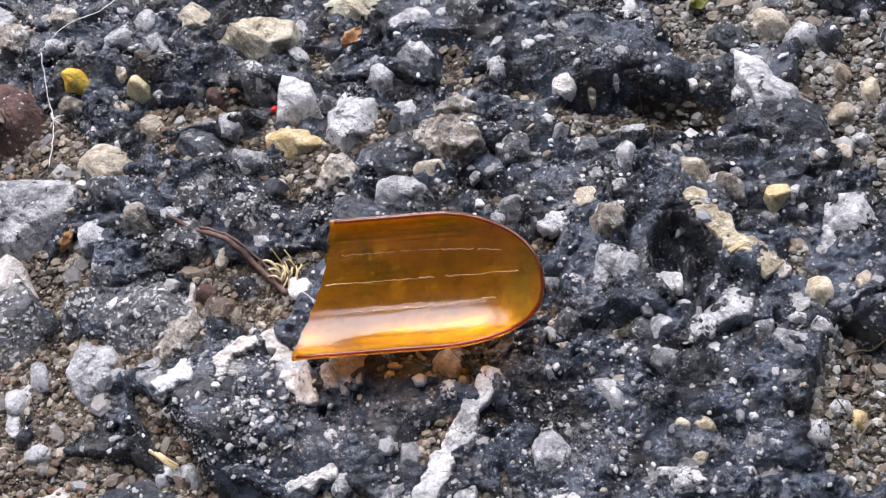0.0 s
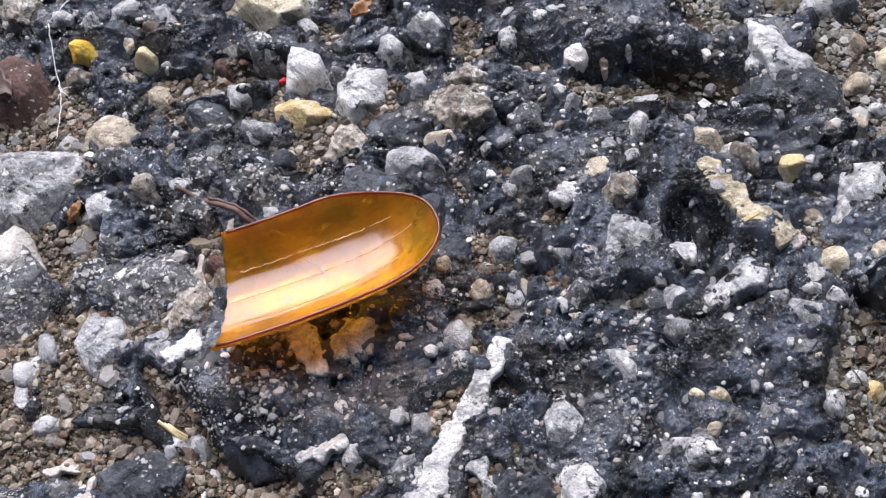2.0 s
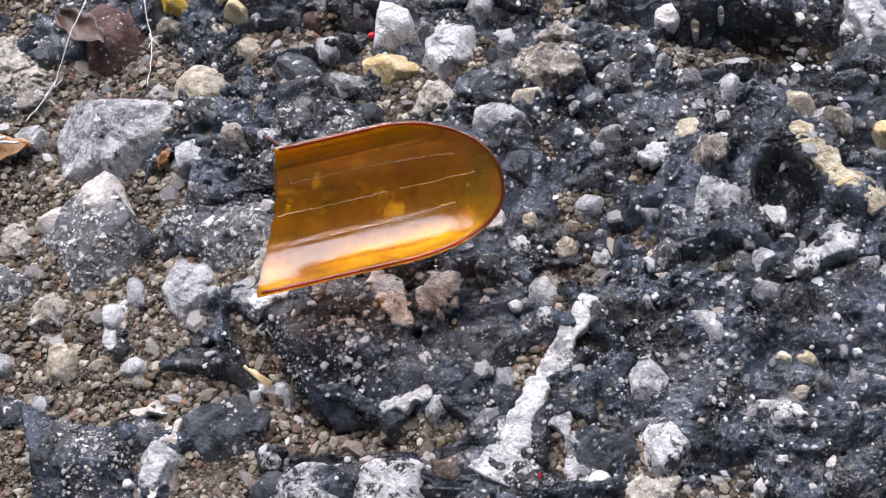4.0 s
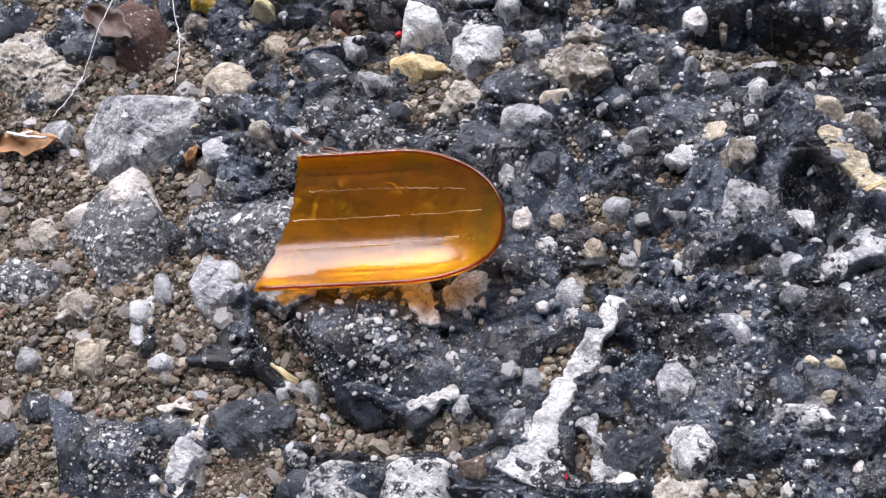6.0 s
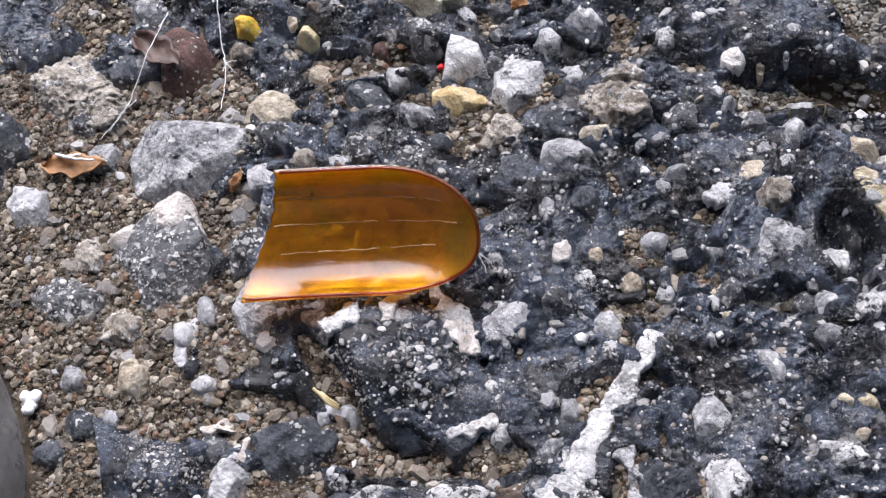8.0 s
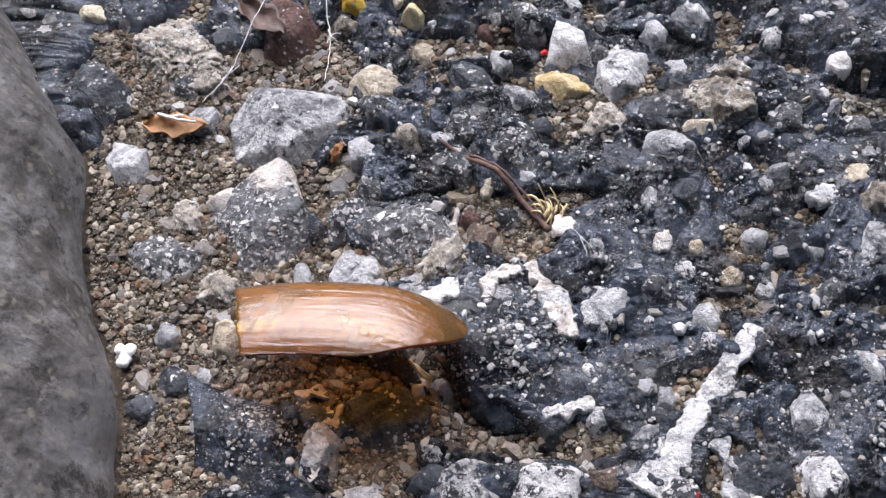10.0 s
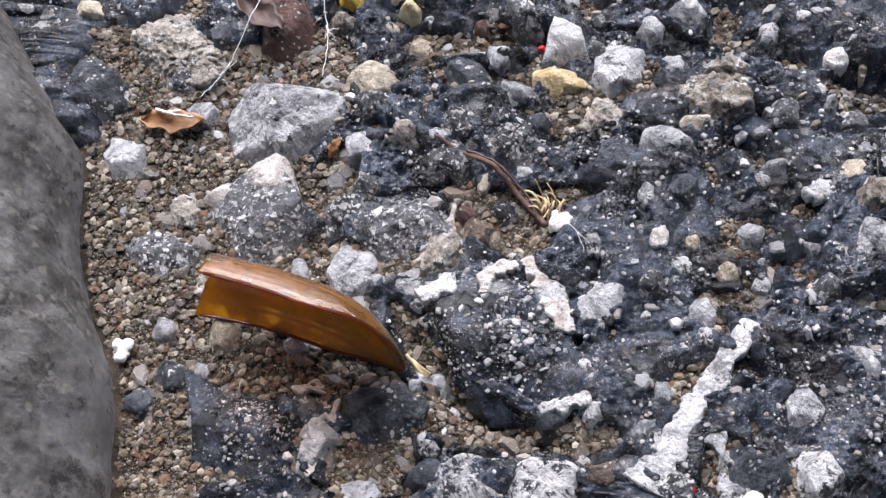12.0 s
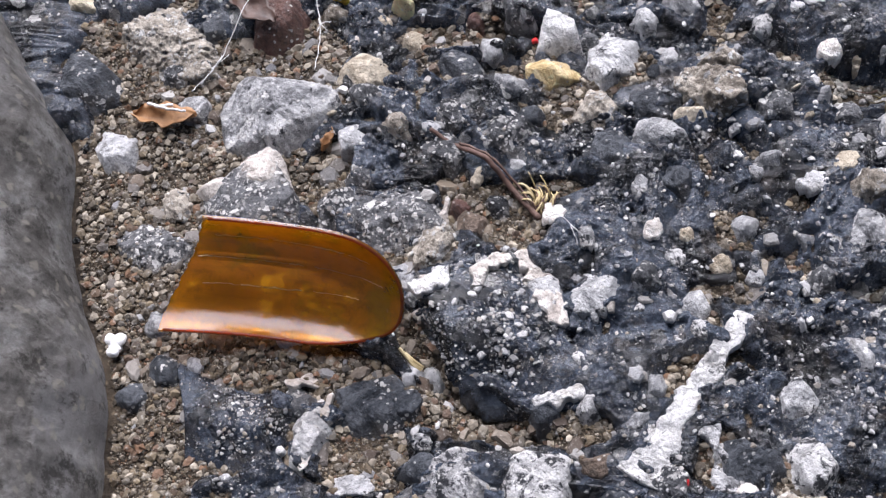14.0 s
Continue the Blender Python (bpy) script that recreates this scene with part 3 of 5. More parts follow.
def stone(kind, x, y, height, *sides):
    """A stone set in the road: its kind, middle, height and side faces, in mm."""
    COUNT[0] += 1
    wide = sum(s[1] for s in sides) / len(sides)
    level = 6 if wide > 2.4 else 5 if wide > 1.2 else 4
    p, faces, planes = rocky(sides, height, COUNT[0], level, depth=1.2, rough=0.11 if kind == "crumbly" else 0.06, flat=wide < 2.6)
    if kind == "crumbly":
        p = p * (1 + 0.08 * fbm(p[:, 0] / 0.35, p[:, 1] / 0.35 + p[:, 2], 90, 2))[:, None]
    ob = mesh_object("stone", p * MM, faces, STONES[kind], asphalt)
    inside = p[np.abs(p[:, 2]) < 0.5]
    here = ground_height(x + inside[:, 0], y + inside[:, 1])
    loose = float(np.mean(look_up(TAR_GRID, x + inside[:, 0], y + inside[:, 1]) < look_up(SOIL_GRID, x + inside[:, 0], y + inside[:, 1])))
    if loose > 0.6:
        low = float(np.quantile(here, 0.6)) - 0.2 * height
    else:
        proud = 1.3 if kind == "ochre" else 0.75 if kind in ("cream", "sandstone", "yellow", "crumbly", "white") else 0.28 + 0.07 * wide
        low = float(np.quantile(here, 0.85)) + proud - height
    ob.location = (x * MM, y * MM, low * MM)
    if kind in ("speckled", "tar") and wide > 1.5:
        rng, crest = random.Random(COUNT[0]), p[p[:, 2] > 0.35 * height]
        crumbs(crest, int(30 * wide * wide), 0.06, 0.42, ob, COUNT[0])
        for k in range(int(min(40, 2.5 * wide * wide))):
            at = Vector(crest[rng.randrange(len(crest))])
            chip = new("chip", CHIPS[rng.randrange(len(CHIPS))])
            chip.parent = ob
            size = 0.08 * 4.2 ** (rng.random() ** 1.5)
            chip.matrix_basis = Matrix.Translation(at * MM) @ pose(0, 0, 0, rng.uniform(-30, 30), rng.uniform(-30, 30), rng.uniform(0, 360)) @ Matrix.Diagonal((size, size * rng.uniform(0.6, 1), size * 0.8, 1))
    if wide > 2.0 or loose > 0.6 and wide > 1.1:
        ob.parent = None
        tagged(ob, LOOKS[kind] + (" in brown grit" if loose > 0.6 else " set in asphalt"), "stone", "stones in the worn asphalt")
    return ob


def tube(bm, points, radius, sides=6, taper=1.0):
    """A round rod through points (mm), from its full radius to taper times it."""
    rings = []
    for k, p in enumerate(points):
        a, b = Vector(points[max(k - 1, 0)]), Vector(points[min(k + 1, len(points) - 1)])
        turn = (b - a).to_track_quat("Z", "Y")
        r = radius * (1 + (taper - 1) * k / max(len(points) - 1, 1))
        rings.append([bm.verts.new((Vector(p) + turn @ Vector((r * math.cos(j * math.tau / sides), r * math.sin(j * math.tau / sides), 0))) * MM) for j in range(sides)])
    for r0, r1 in zip(rings, rings[1:]):
        for j in range(sides):
            bm.faces.new((r0[j], r0[(j + 1) % sides], r1[(j + 1) % sides], r1[j]))
    bm.faces.new(rings[0][::-1])
    bm.faces.new(rings[-1])


def curve(points, steps=6, wobble=0.0, seed=1):
    """A smooth run of places through a few."""
    rng, out = random.Random(seed), []
    pts = [Vector(p) for p in points]
    for k in range(len(pts) - 1):
        p0, p1, p2, p3 = pts[max(k - 1, 0)], pts[k], pts[k + 1], pts[min(k + 2, len(pts) - 1)]
        for j in range(steps):
            t = j / steps
            out.append(0.5 * (2 * p1 + (p2 - p0) * t + (2 * p0 - 5 * p1 + 4 * p2 - p3) * t * t + (3 * p1 - p0 - 3 * p2 + p3) * t ** 3))
    out.append(pts[-1])
    return [p + Vector((rng.uniform(-wobble, wobble), rng.uniform(-wobble, wobble), rng.uniform(-wobble, wobble))) for p in out]


def ribbon(points, steps=8):
    """Evenly many (x, y, half width) along a bent line given by a few."""
    return [tuple(p) for p in curve([Vector(p) for p in points], steps)]


def band(name, line, top, material, parent, high=0.45, seed=1, across=16):
    """A ragged, raised vein of stone along a line of (x, y, half width); top gives the height under it."""
    run = ribbon(line, 22)
    pts = np.array(run)
    way = np.gradient(pts[:, :2], axis=0)
    way /= np.linalg.norm(way, axis=1)[:, None]
    side = np.stack((-way[:, 1], way[:, 0]), 1)
    v = np.linspace(-1, 1, across + 1)
    along = np.arange(len(run))
    wide = pts[:, 2][:, None] * (1 + 0.5 * fbm(along[:, None] / 11.0 + 0 * v, np.sign(v)[None] * 3.0 + seed + 0 * along[:, None], seed, 3, 0.45))
    end = np.clip(np.minimum(along, along[::-1]) / 3.0, 0.05, 1)[:, None]
    x = pts[:, 0][:, None] + side[:, 0][:, None] * v * wide * end
    y = pts[:, 1][:, None] + side[:, 1][:, None] * v * wide * end
    lift = high * (1 - np.abs(v[None]) ** 6) * (0.8 + 0.5 * fbm(x / 1.1, y / 1.1, seed + 4, 4, 0.6)) * np.clip(end * 1.5, 0, 1)
    z = top(x, y) + lift - 0.12
    z[:, 0] -= 0.5
    z[:, -1] -= 0.5
    w, h = across + 1, len(run)
    i = (np.arange(h - 1)[:, None] * w + np.arange(w - 1)).ravel()
    return mesh_object(name, np.stack((x, y, z), -1).reshape(-1, 3) * MM, np.stack((i, i + w, i + 1 + w, i + 1), 1), material, parent)


def smooth_ground(x, y):
    """The ground's height with its creases filled, on which a vein lies."""
    near = [ground_height(x + 1.3 * a, y + 1.3 * b) for a in (-1, -0.5, 0, 0.5, 1) for b in (-1, -0.5, 0, 0.5, 1)]
    return 0.45 * np.mean(near, axis=0) + 0.55 * np.max(near, axis=0)


def vein(kind, *line, high=0.45, seed=1):
    return band("vein", line, smooth_ground, STONES[kind], asphalt, 0.6 * high, seed)


def lie(x, y, up=0.0):
    """A place on the ground, up mm above it."""
    return (x, y, float(ground_height(np.array([float(x)]), np.array([float(y)]))[0]) + up)


# ---- the amber shell fragment that the wind rocks and drags ----
HALF, DEEP, TIP_FROM, TIP_LONG = 4.9, 2.2, 1.0, 8.0


def shell_place(u, v, lift=0.0):
    """A place on the shell's hollow side: u from the broken end to the round tip, v across."""
    a = abs(v)
    left = -8.2 + 1.75 * v - 0.25 * math.exp(-((v + 0.75) / 0.2) ** 2) + 0.08 * math.sin(6.2 * v + 0.6) + 0.06 * math.sin(23 * v) + 0.03 * math.sin(61 * v)
    right = TIP_FROM + TIP_LONG * math.sqrt(max(1 - abs(v + 0.13 * (1 - v * v)) ** 2.4, 0))
    x = left + (right - left) * u
    b = min(max((x - TIP_FROM) / TIP_LONG, 0), 1)
    groove = sum(0.022 * math.exp(-((v - c) / 0.04) ** 2) for c in (0.5, 0.06, -0.4)) * (1 - u ** 6)
    return Vector((x, HALF * v, DEEP * (a ** 2.2 + b ** 2.6) ** 1.05 + (0.8 if v < 0 else 0.5) * a ** 8 + 0.011 * x * x + groove + lift))


def shell_normal(u, v):
    e = 0.01
    a = shell_place(min(u + e, 1), v) - shell_place(max(u - e, 0), v)
    b = shell_place(u, min(v + e, 1)) - shell_place(u, max(v - e, -1))
    n = a.cross(b)
    return n.normalized() if n.length > 1e-9 else Vector((0, 0, 1))


def amber_shell():
    thing = new("shell_fragment")
    bm = bmesh.new()
    nu, nv, thick = 64, 96, 0.28
    us = [1 - (1 - k / nu) ** 1.25 for k in range(nu + 1)]
    vs = [math.sin(math.pi / 2 * (2 * k / nv - 1)) * 0.999 for k in range(nv + 1)]
    inner = [[bm.verts.new(shell_place(u, v) * MM) for v in vs] for u in us]
    for i in range(nu):
        for j in range(nv):
            bm.faces.new((inner[i][j], inner[i + 1][j], inner[i + 1][j + 1], inner[i][j + 1]))
    skin = part("shell", bm, AMBER, thing)
    bm = bmesh.new()
    outer = [[bm.verts.new((shell_place(u, v) - (thick + 0.012 * math.sin(75 * v)) * shell_normal(min(u, 0.985), max(-0.97, min(0.97, v)))) * MM) for v in vs] for u in us]
    lip = [[bm.verts.new((shell_place(u, v) - 0.02 * shell_normal(min(u, 0.985), max(-0.97, min(0.97, v)))) * MM) for v in vs] for u in us]
    for i in range(nu):
        for j in range(nv):
            bm.faces.new((outer[i][j], outer[i][j + 1], outer[i + 1][j + 1], outer[i + 1][j]))
    for j in range(nv):
        bm.faces.new((lip[0][j], lip[0][j + 1], outer[0][j + 1], outer[0][j]))
        bm.faces.new((lip[nu][j + 1], lip[nu][j], outer[nu][j], outer[nu][j + 1]))
    for i in range(nu):
        bm.faces.new((lip[i + 1][0], lip[i][0], outer[i][0], outer[i + 1][0]))
        bm.faces.new((lip[i][nv], lip[i + 1][nv], outer[i + 1][nv], outer[i][nv]))
    bmesh.ops.delete(bm, geom=[v for v in bm.verts if not v.link_faces], context="VERTS")
    part("back", bm, AMBER_BACK, thing, "ridged pinkish amber back")
    edge = [shell_place(u, -0.999) for u in np.linspace(0.03, 1, 14)] + [shell_place(1, v) for v in np.sin(np.linspace(-math.pi / 2, math.pi / 2, 50))[1:-1]]
    edge += [shell_place(u, 0.999) for u in np.linspace(1, 0.05, 14)]
    bm = bmesh.new()
    tube(bm, [p + Vector((0, 0, -0.06)) for p in edge], 0.13, 8)
    part("rim", bm, AMBER_RIM, thing, "darker orange thickened rim")
    for k, (c, start, end) in enumerate(((0.5, 0.08, 0.86), (0.06, 0.02, 0.9), (-0.4, 0.1, 0.8))):
        bm = bmesh.new()
        rng = random.Random(40 + k)
        u = start
        while u < end:
            far = min(end, u + rng.uniform(0.06, 0.22))
            tube(bm, [shell_place(w, c * (1 - 0.45 * w ** 4) + rng.uniform(-0.012, 0.012), 0.01) for w in np.linspace(u, far, 8)], rng.uniform(0.025, 0.07), 5, 0.6)
            u = far + rng.choice((0.0, 0.004, 0.02, 0.05))
        part("rib", bm, RIB, skin, "pale cracked rib")
    return tagged(thing, "translucent amber horny shell fragment, trough-shaped, with one broken end", "shell fragment")


shell = amber_shell()


# ---- the lump of asphalt with a pale ring ----
def asphalt_lump():
    x0, y0 = -23.3, 33.8
    sides = [(137, 7.3), (-154, 5.7), (-145, 5.1), (-126, 5.1), (-81, 7.1), (-48, 8.2), (5, 6.5), (28, 5.0), (26, 5.1), (64, 6.7), (104, 7.0), (124, 7.0)]
    p, faces, planes = rocky(sides, 3.8, 77, 6, rough=0.05, keen=14, chipped=2)
    crust = 0.35 * lumps(p[:, 0] / 2.2, p[:, 1] / 1.9 + 0.4 * p[:, 2], 41) + 0.2 * lumps(p[:, 0] / 0.7, p[:, 1] / 0.6 + p[:, 2], 43) - 0.3
    p = p + p / np.linalg.norm(p, axis=1)[:, None] * crust[:, None]
    thing = mesh_object("asphalt_lump", p * MM, faces, TAR)
    thing.location = (x0 * MM, y0 * MM, -1.5 * MM)
    tagged(thing, "rounded lump of dark asphalt studded with pale chips", "asphalt lump")
    rng = random.Random(5)
    crest = p[p[:, 2] > 0.6]
    crumbs(crest, 1300, 0.06, 0.42, thing, 6)
    for k in range(150):
        at = Vector(crest[rng.randrange(len(crest))])
        way = Vector((at.x * 0.12, at.y * 0.12, 1.0)).normalized()
        chip = new("chip", CHIPS[rng.randrange(len(CHIPS))])
        chip.parent = thing
        size = rng.choice((0.14, 0.17, 0.2, 0.26, 0.34, 0.45)) * rng.uniform(0.75, 1.25)
        chip.matrix_basis = Matrix.Translation(at * MM) @ way.to_track_quat("Z", "Y").to_matrix().to_4x4() @ pose(0, 0, 0, 0, 0, rng.uniform(0, 360)) @ Matrix.Diagonal((size, size * rng.uniform(0.6, 1), size * 0.7, 1))

    def top(x, y):
        """The lump's own height at places about its middle."""
        q = np.stack((x.ravel(), y.ravel()), 1)
        near = ((q[:, None] - crest[None, :, :2]) ** 2).sum(-1)
        return np.quantile(crest[np.argsort(near, 1)[:, :60], 2], 0.97, axis=1).reshape(x.shape)

    for k, line in enumerate(([(-25.5, 36.3, 0.6), (-25.7, 37.8, 0.73), (-25.0, 39.3, 0.85), (-23.5, 40.0, 1.03), (-21.9, 39.6, 1.09), (-20.7, 38.3, 1.21), (-19.6, 36.4, 1.27), (-18.6, 34.3, 1.21)], [(-30.6, 35.6, 0.91), (-29.8, 36.3, 1.21), (-28.4, 37.5, 1.03), (-28.0, 37.7, 0.6)], [(-20.7, 27.9, 0.42), (-19.4, 28.3, 0.67), (-18.0, 28.7, 0.79), (-16.6, 29.4, 0.48)])):
        band("pale_band", [(x - x0, y - y0, 0.8 * w) for x, y, w in line], top, STONES["pale" if k == 0 else "white"], thing, 0.4, 50 + k, 20)
    return thing


# ---- chips, one of a few shapes each ----
def chip_mesh(seed):
    """A flat angular shard: a ragged outline, steep sides and a tilted top of smaller size."""
    rng = random.Random(seed)
    n = rng.randrange(5, 8)
    rim = [(math.tau * (k + rng.uniform(-0.3, 0.3)) / n, rng.uniform(0.7, 1.2)) for k in range(n)]
    lean_x, lean_y = rng.uniform(-0.25, 0.25), rng.uniform(-0.25, 0.25)
    bm = bmesh.new()
    rings = []
    for scale, z in ((1.0, -0.5), (1.02, 0.05), (0.72, 0.42)):
        ring = []
        for turn, r in rim:
            k = r * scale * rng.uniform(0.92, 1.08)
            x, y = k * math.cos(turn), k * math.sin(turn)
            ring.append(bm.verts.new(Vector((x, y, z + (lean_x * x + lean_y * y if z > 0 else 0))) * MM))
        rings.append(ring)
    for low, high in zip(rings, rings[1:]):
        for k in range(n):
            bm.faces.new((low[k], low[(k + 1) % n], high[(k + 1) % n], high[k]))
    peak = bm.verts.new(Vector((rng.uniform(-0.2, 0.2), rng.uniform(-0.2, 0.2), 0.5)) * MM)
    for k in range(n):
        bm.faces.new((rings[2][k], rings[2][(k + 1) % n], peak))
    me = bpy.data.meshes.new("chip")
    bm.to_mesh(me)
    bm.free()
    me.materials.append(CHIP)
    return me


CHIPS = [chip_mesh(300 + k) for k in range(12)]
PEBBLES = []
for base in CHIPS:
    pebble = base.copy()
    pebble.name = "pebble"
    pebble.materials.clear()
    pebble.materials.append(PEBBLE)
    PEBBLES.append(pebble)

asphalt_lump()


# ---- small loose things ----
def twig():
    bm = bmesh.new()
    tube(bm, curve([lie(-31.5, 51.2, 0.6), lie(-29.5, 50.3, 1.1), lie(-26.6, 48.9, 1.2), lie(-24.3, 47.2, 1.0), lie(-21.6, 44.6, 0.5)], 6, 0.05), 0.19, 7, 1.5)
    tube(bm, curve([lie(-28.9, 50.3, 1.1), lie(-26.2, 49.1, 1.3), lie(-23.8, 47.4, 1.1), lie(-22.2, 45.6, 0.7)], 6, 0.05, 4), 0.13, 6, 0.8)
    tagged(part("twig", bm, TWIG), "thin curved reddish-brown twig lying in the grit", "twig")


def straw_tuft():
    thing = new("straw_tuft")
    rng = random.Random(8)
    for k in range(24):
        a = radians(rng.uniform(35, 150))
        x, y = -21.6 + rng.uniform(-0.8, 0.8), 45.6 + rng.uniform(-0.8, 1.2)
        n = rng.uniform(1.0, 2.4)
        bm = bmesh.new()
        tube(bm, curve([lie(x, y, 0.3), lie(x + 0.5 * n * math.cos(a), y + 0.5 * n * math.sin(a), 0.9), lie(x + n * math.cos(a + 0.3), y + n * math.sin(a + 0.3), 0.8)], 3, 0.04, k), rng.uniform(0.08, 0.18), 5, 0.4)
        part("blade", bm, STRAW if k % 4 else TWIG, thing)
    tagged(thing, "small tuft of dry yellow straw caught on a twig", "straw")


def straw_chip(x, y, turn, long, wide):
    bm = bmesh.new()
    c, s = math.cos(radians(turn)), math.sin(radians(turn))
    for k in range(3):
        o = (k - 1) * wide * 0.6
        tube(bm, [lie(x - c * long / 2 - s * o, y - s * long / 2 + c * o, 1.0), lie(x - s * o, y + c * o, 1.1), lie(x + c * long / 2 - s * o, y + s * long / 2 + c * o, 1.0)], wide * 0.42, 6, 0.8)
    tagged(part("straw_chip", bm, STRAW), "short split chip of dry yellow straw on the grit", "straw")


def silk(name, points, radius, label):
    thing = new(name)
    for line in points:
        bm = bmesh.new()
        tube(bm, curve(line, 7, 0.05, len(line)), radius, 5, 0.7)
        part("thread", bm, SILK, thing)
    tagged(thing, label, "spider silk")


def leaf_bit(name, x, y, turn, long, wide, material, label, up=0.5, curl=1.0):
    """A curled, torn scrap of dry leaf with some thickness."""
    bm = bmesh.new()
    rng = random.Random(int(x * 10 + y))
    n, m = 12, 7
    top, low = [], []
    z0 = lie(x, y)[2] + up
    c, s = math.cos(radians(turn)), math.sin(radians(turn))
    for i in range(n + 1):
        u = i / n * 2 - 1
        w = wide * (1 - abs(u) ** 2.2 * 0.75) * (1 + 0.22 * math.sin(9 * u + x))
        row_t, row_l = [], []
        for j in range(m + 1):
            v = j / m * 2 - 1
            px, py = u * long, v * w + 0.12 * rng.uniform(-1, 1)
            pz = z0 + curl * (0.5 * v * v + 0.25 * u * u) + 0.18 * math.sin(3 * u + 2 * v) + rng.uniform(-0.05, 0.05)
            at = Vector((x + px * c - py * s, y + px * s + py * c, pz))
            row_t.append(bm.verts.new(at * MM))
            row_l.append(bm.verts.new((at - Vector((0, 0, 0.12))) * MM))
        top.append(row_t)
        low.append(row_l)
    for i in range(n):
        for j in range(m):
            bm.faces.new((top[i][j], top[i + 1][j], top[i + 1][j + 1], top[i][j + 1]))
            bm.faces.new((low[i][j], low[i][j + 1], low[i + 1][j + 1], low[i + 1][j]))
        bm.faces.new((top[i + 1][0], top[i][0], low[i][0], low[i + 1][0]))
        bm.faces.new((top[i][m], top[i + 1][m], low[i + 1][m], low[i][m]))
    for j in range(m):
        bm.faces.new((top[0][j], top[0][j + 1], low[0][j + 1], low[0][j]))
        bm.faces.new((top[n][j + 1], top[n][j], low[n][j], low[n][j + 1]))
    tagged(part(name, bm, material), label, "leaf")


def red_speck(x, y, size, label):
    p, f, _ = rocky([(k * 72, size) for k in range(5)], size, int(x * 3 + y), 3, size * 0.8, 0.06, 5)
    ob = mesh_object("red_seed", p * MM, f, RED)
    ob.location = Vector(lie(x, y, size * 1.1)) * MM
    tagged(ob, label, "seed")


def white_flake(x, y):
    thing = new("white_flake")
    for k, (dx, dy, r) in enumerate(((0, 0, 0.75), (0.35, 0.6, 0.5), (-0.35, 0.55, 0.45), (0.2, -0.6, 0.4))):
        q, f, _ = rocky([(j * 60 + 9 * k, r) for j in range(6)], 0.35, 60 + k, 3, 0.3, 0.1, 6)
        ob = mesh_object("lobe", q * MM, f, WHITE, thing)
        ob.location = ((x + dx) * MM, (y + dy) * MM, (lie(x, y)[2] + 0.7 + 0.1 * k) * MM)
    tagged(thing, "small bright white flake with ragged lobes on the grit", "flake")


def root_tangle(x, y, count, spread):
    thing = new("root_tangle")
    rng = random.Random(int(x))
    for k in range(count):
        a, px, py = rng.uniform(0, 360), x + rng.gauss(0, spread), y + rng.gauss(0, spread * 1.3)
        n = rng.uniform(1.2, 3.5)
        line = []
        for j in range(4):
            line.append(lie(px, py, rng.uniform(0.1, 0.6)))
            px, py, a = px + n / 3 * math.cos(radians(a)), py + n / 3 * math.sin(radians(a)), a + rng.uniform(-50, 50)
        bm = bmesh.new()
        tube(bm, curve(line, 3), rng.uniform(0.05, 0.11), 5, 0.5)
        part("root", bm, MOSS if k % 3 else TWIG, thing)
    tagged(thing, "tangle of fine dry roots and moss in a hollow", "roots")


twig()
straw_tuft()
straw_chip(-30.2, 31.0, -32, 1.9, 0.3)
straw_chip(13.8, 45.0, 35, 1.8, 0.22)
silk("cobweb", [[lie(-44.6, 68, 2.4), lie(-43.9, 64, 2.2), lie(-43.3, 62.1, 1.9), lie(-43.0, 60, 2.0), lie(-42.8, 57.0, 2.2)],
                [lie(-43.6, 62.8, 1.9), lie(-43.3, 62.1, 2.0), lie(-42.6, 61.6, 1.8)], [lie(-43.5, 61.4, 1.9), lie(-43.1, 62.2, 2.0), lie(-42.4, 62.6, 1.8)]], 0.05,
     "white cobweb thread strung from stone to stone")
silk("cobweb", [[lie(-49.3, 67, 2.2), lie(-50.5, 62, 2.0), lie(-51.9, 58.3, 1.6), lie(-52.6, 56.6, 1.5), lie(-53.8, 54.5, 1.3)],
                [lie(-52.9, 56.8, 1.3), lie(-51.8, 58.2, 1.4), lie(-51.4, 58.9, 1.3)], [lie(-53.2, 55.4, 1.2), lie(-52.2, 57.6, 1.5), lie(-52.0, 58.7, 1.4)]], 0.05,
     "white cobweb thread strung over the earth")
silk("cobweb", [[lie(-21.3, 44.3, 0.9), lie(-19.9, 43.3, 0.9), lie(-18.6, 42.3, 0.7)], [lie(-18.9, 42.6, 0.7), lie(-17.8, 42.0, 0.5)],
                [lie(-18.9, 42.5, 0.7), lie(-18.2, 41.2, 0.5)]], 0.038, "short white cobweb thread below a straw tuft")
silk("cobweb", [[lie(-37, 78, 1.5), lie(-40, 74, 1.6), lie(-43, 71.5, 1.8), lie(-45, 69, 1.9)]], 0.05, "fine white cobweb thread")
leaf_bit("dry_leaf", -55.6, 51.6, 4, 2.9, 1.1, LEAF, "curled orange-brown scrap of dry leaf on the earth", 0.8, 1.0)
leaf_bit("dry_leaf", -16.9, 68.9, 50, 1.3, 0.6, LEAF, "small curled brown scrap of dry leaf", 0.9, 0.9)
leaf_bit("dry_leaf", -49.8, 63.2, -35, 3.0, 1.3, DARK_LEAF, "dark brown curled dead leaf beside a red-brown stone", 1.4, 1.2)
leaf_bit("dry_leaf", -40.6, 50.4, 80, 1.2, 0.35, LEAF, "narrow rust-brown scrap of dry leaf", 1.0, 0.8)
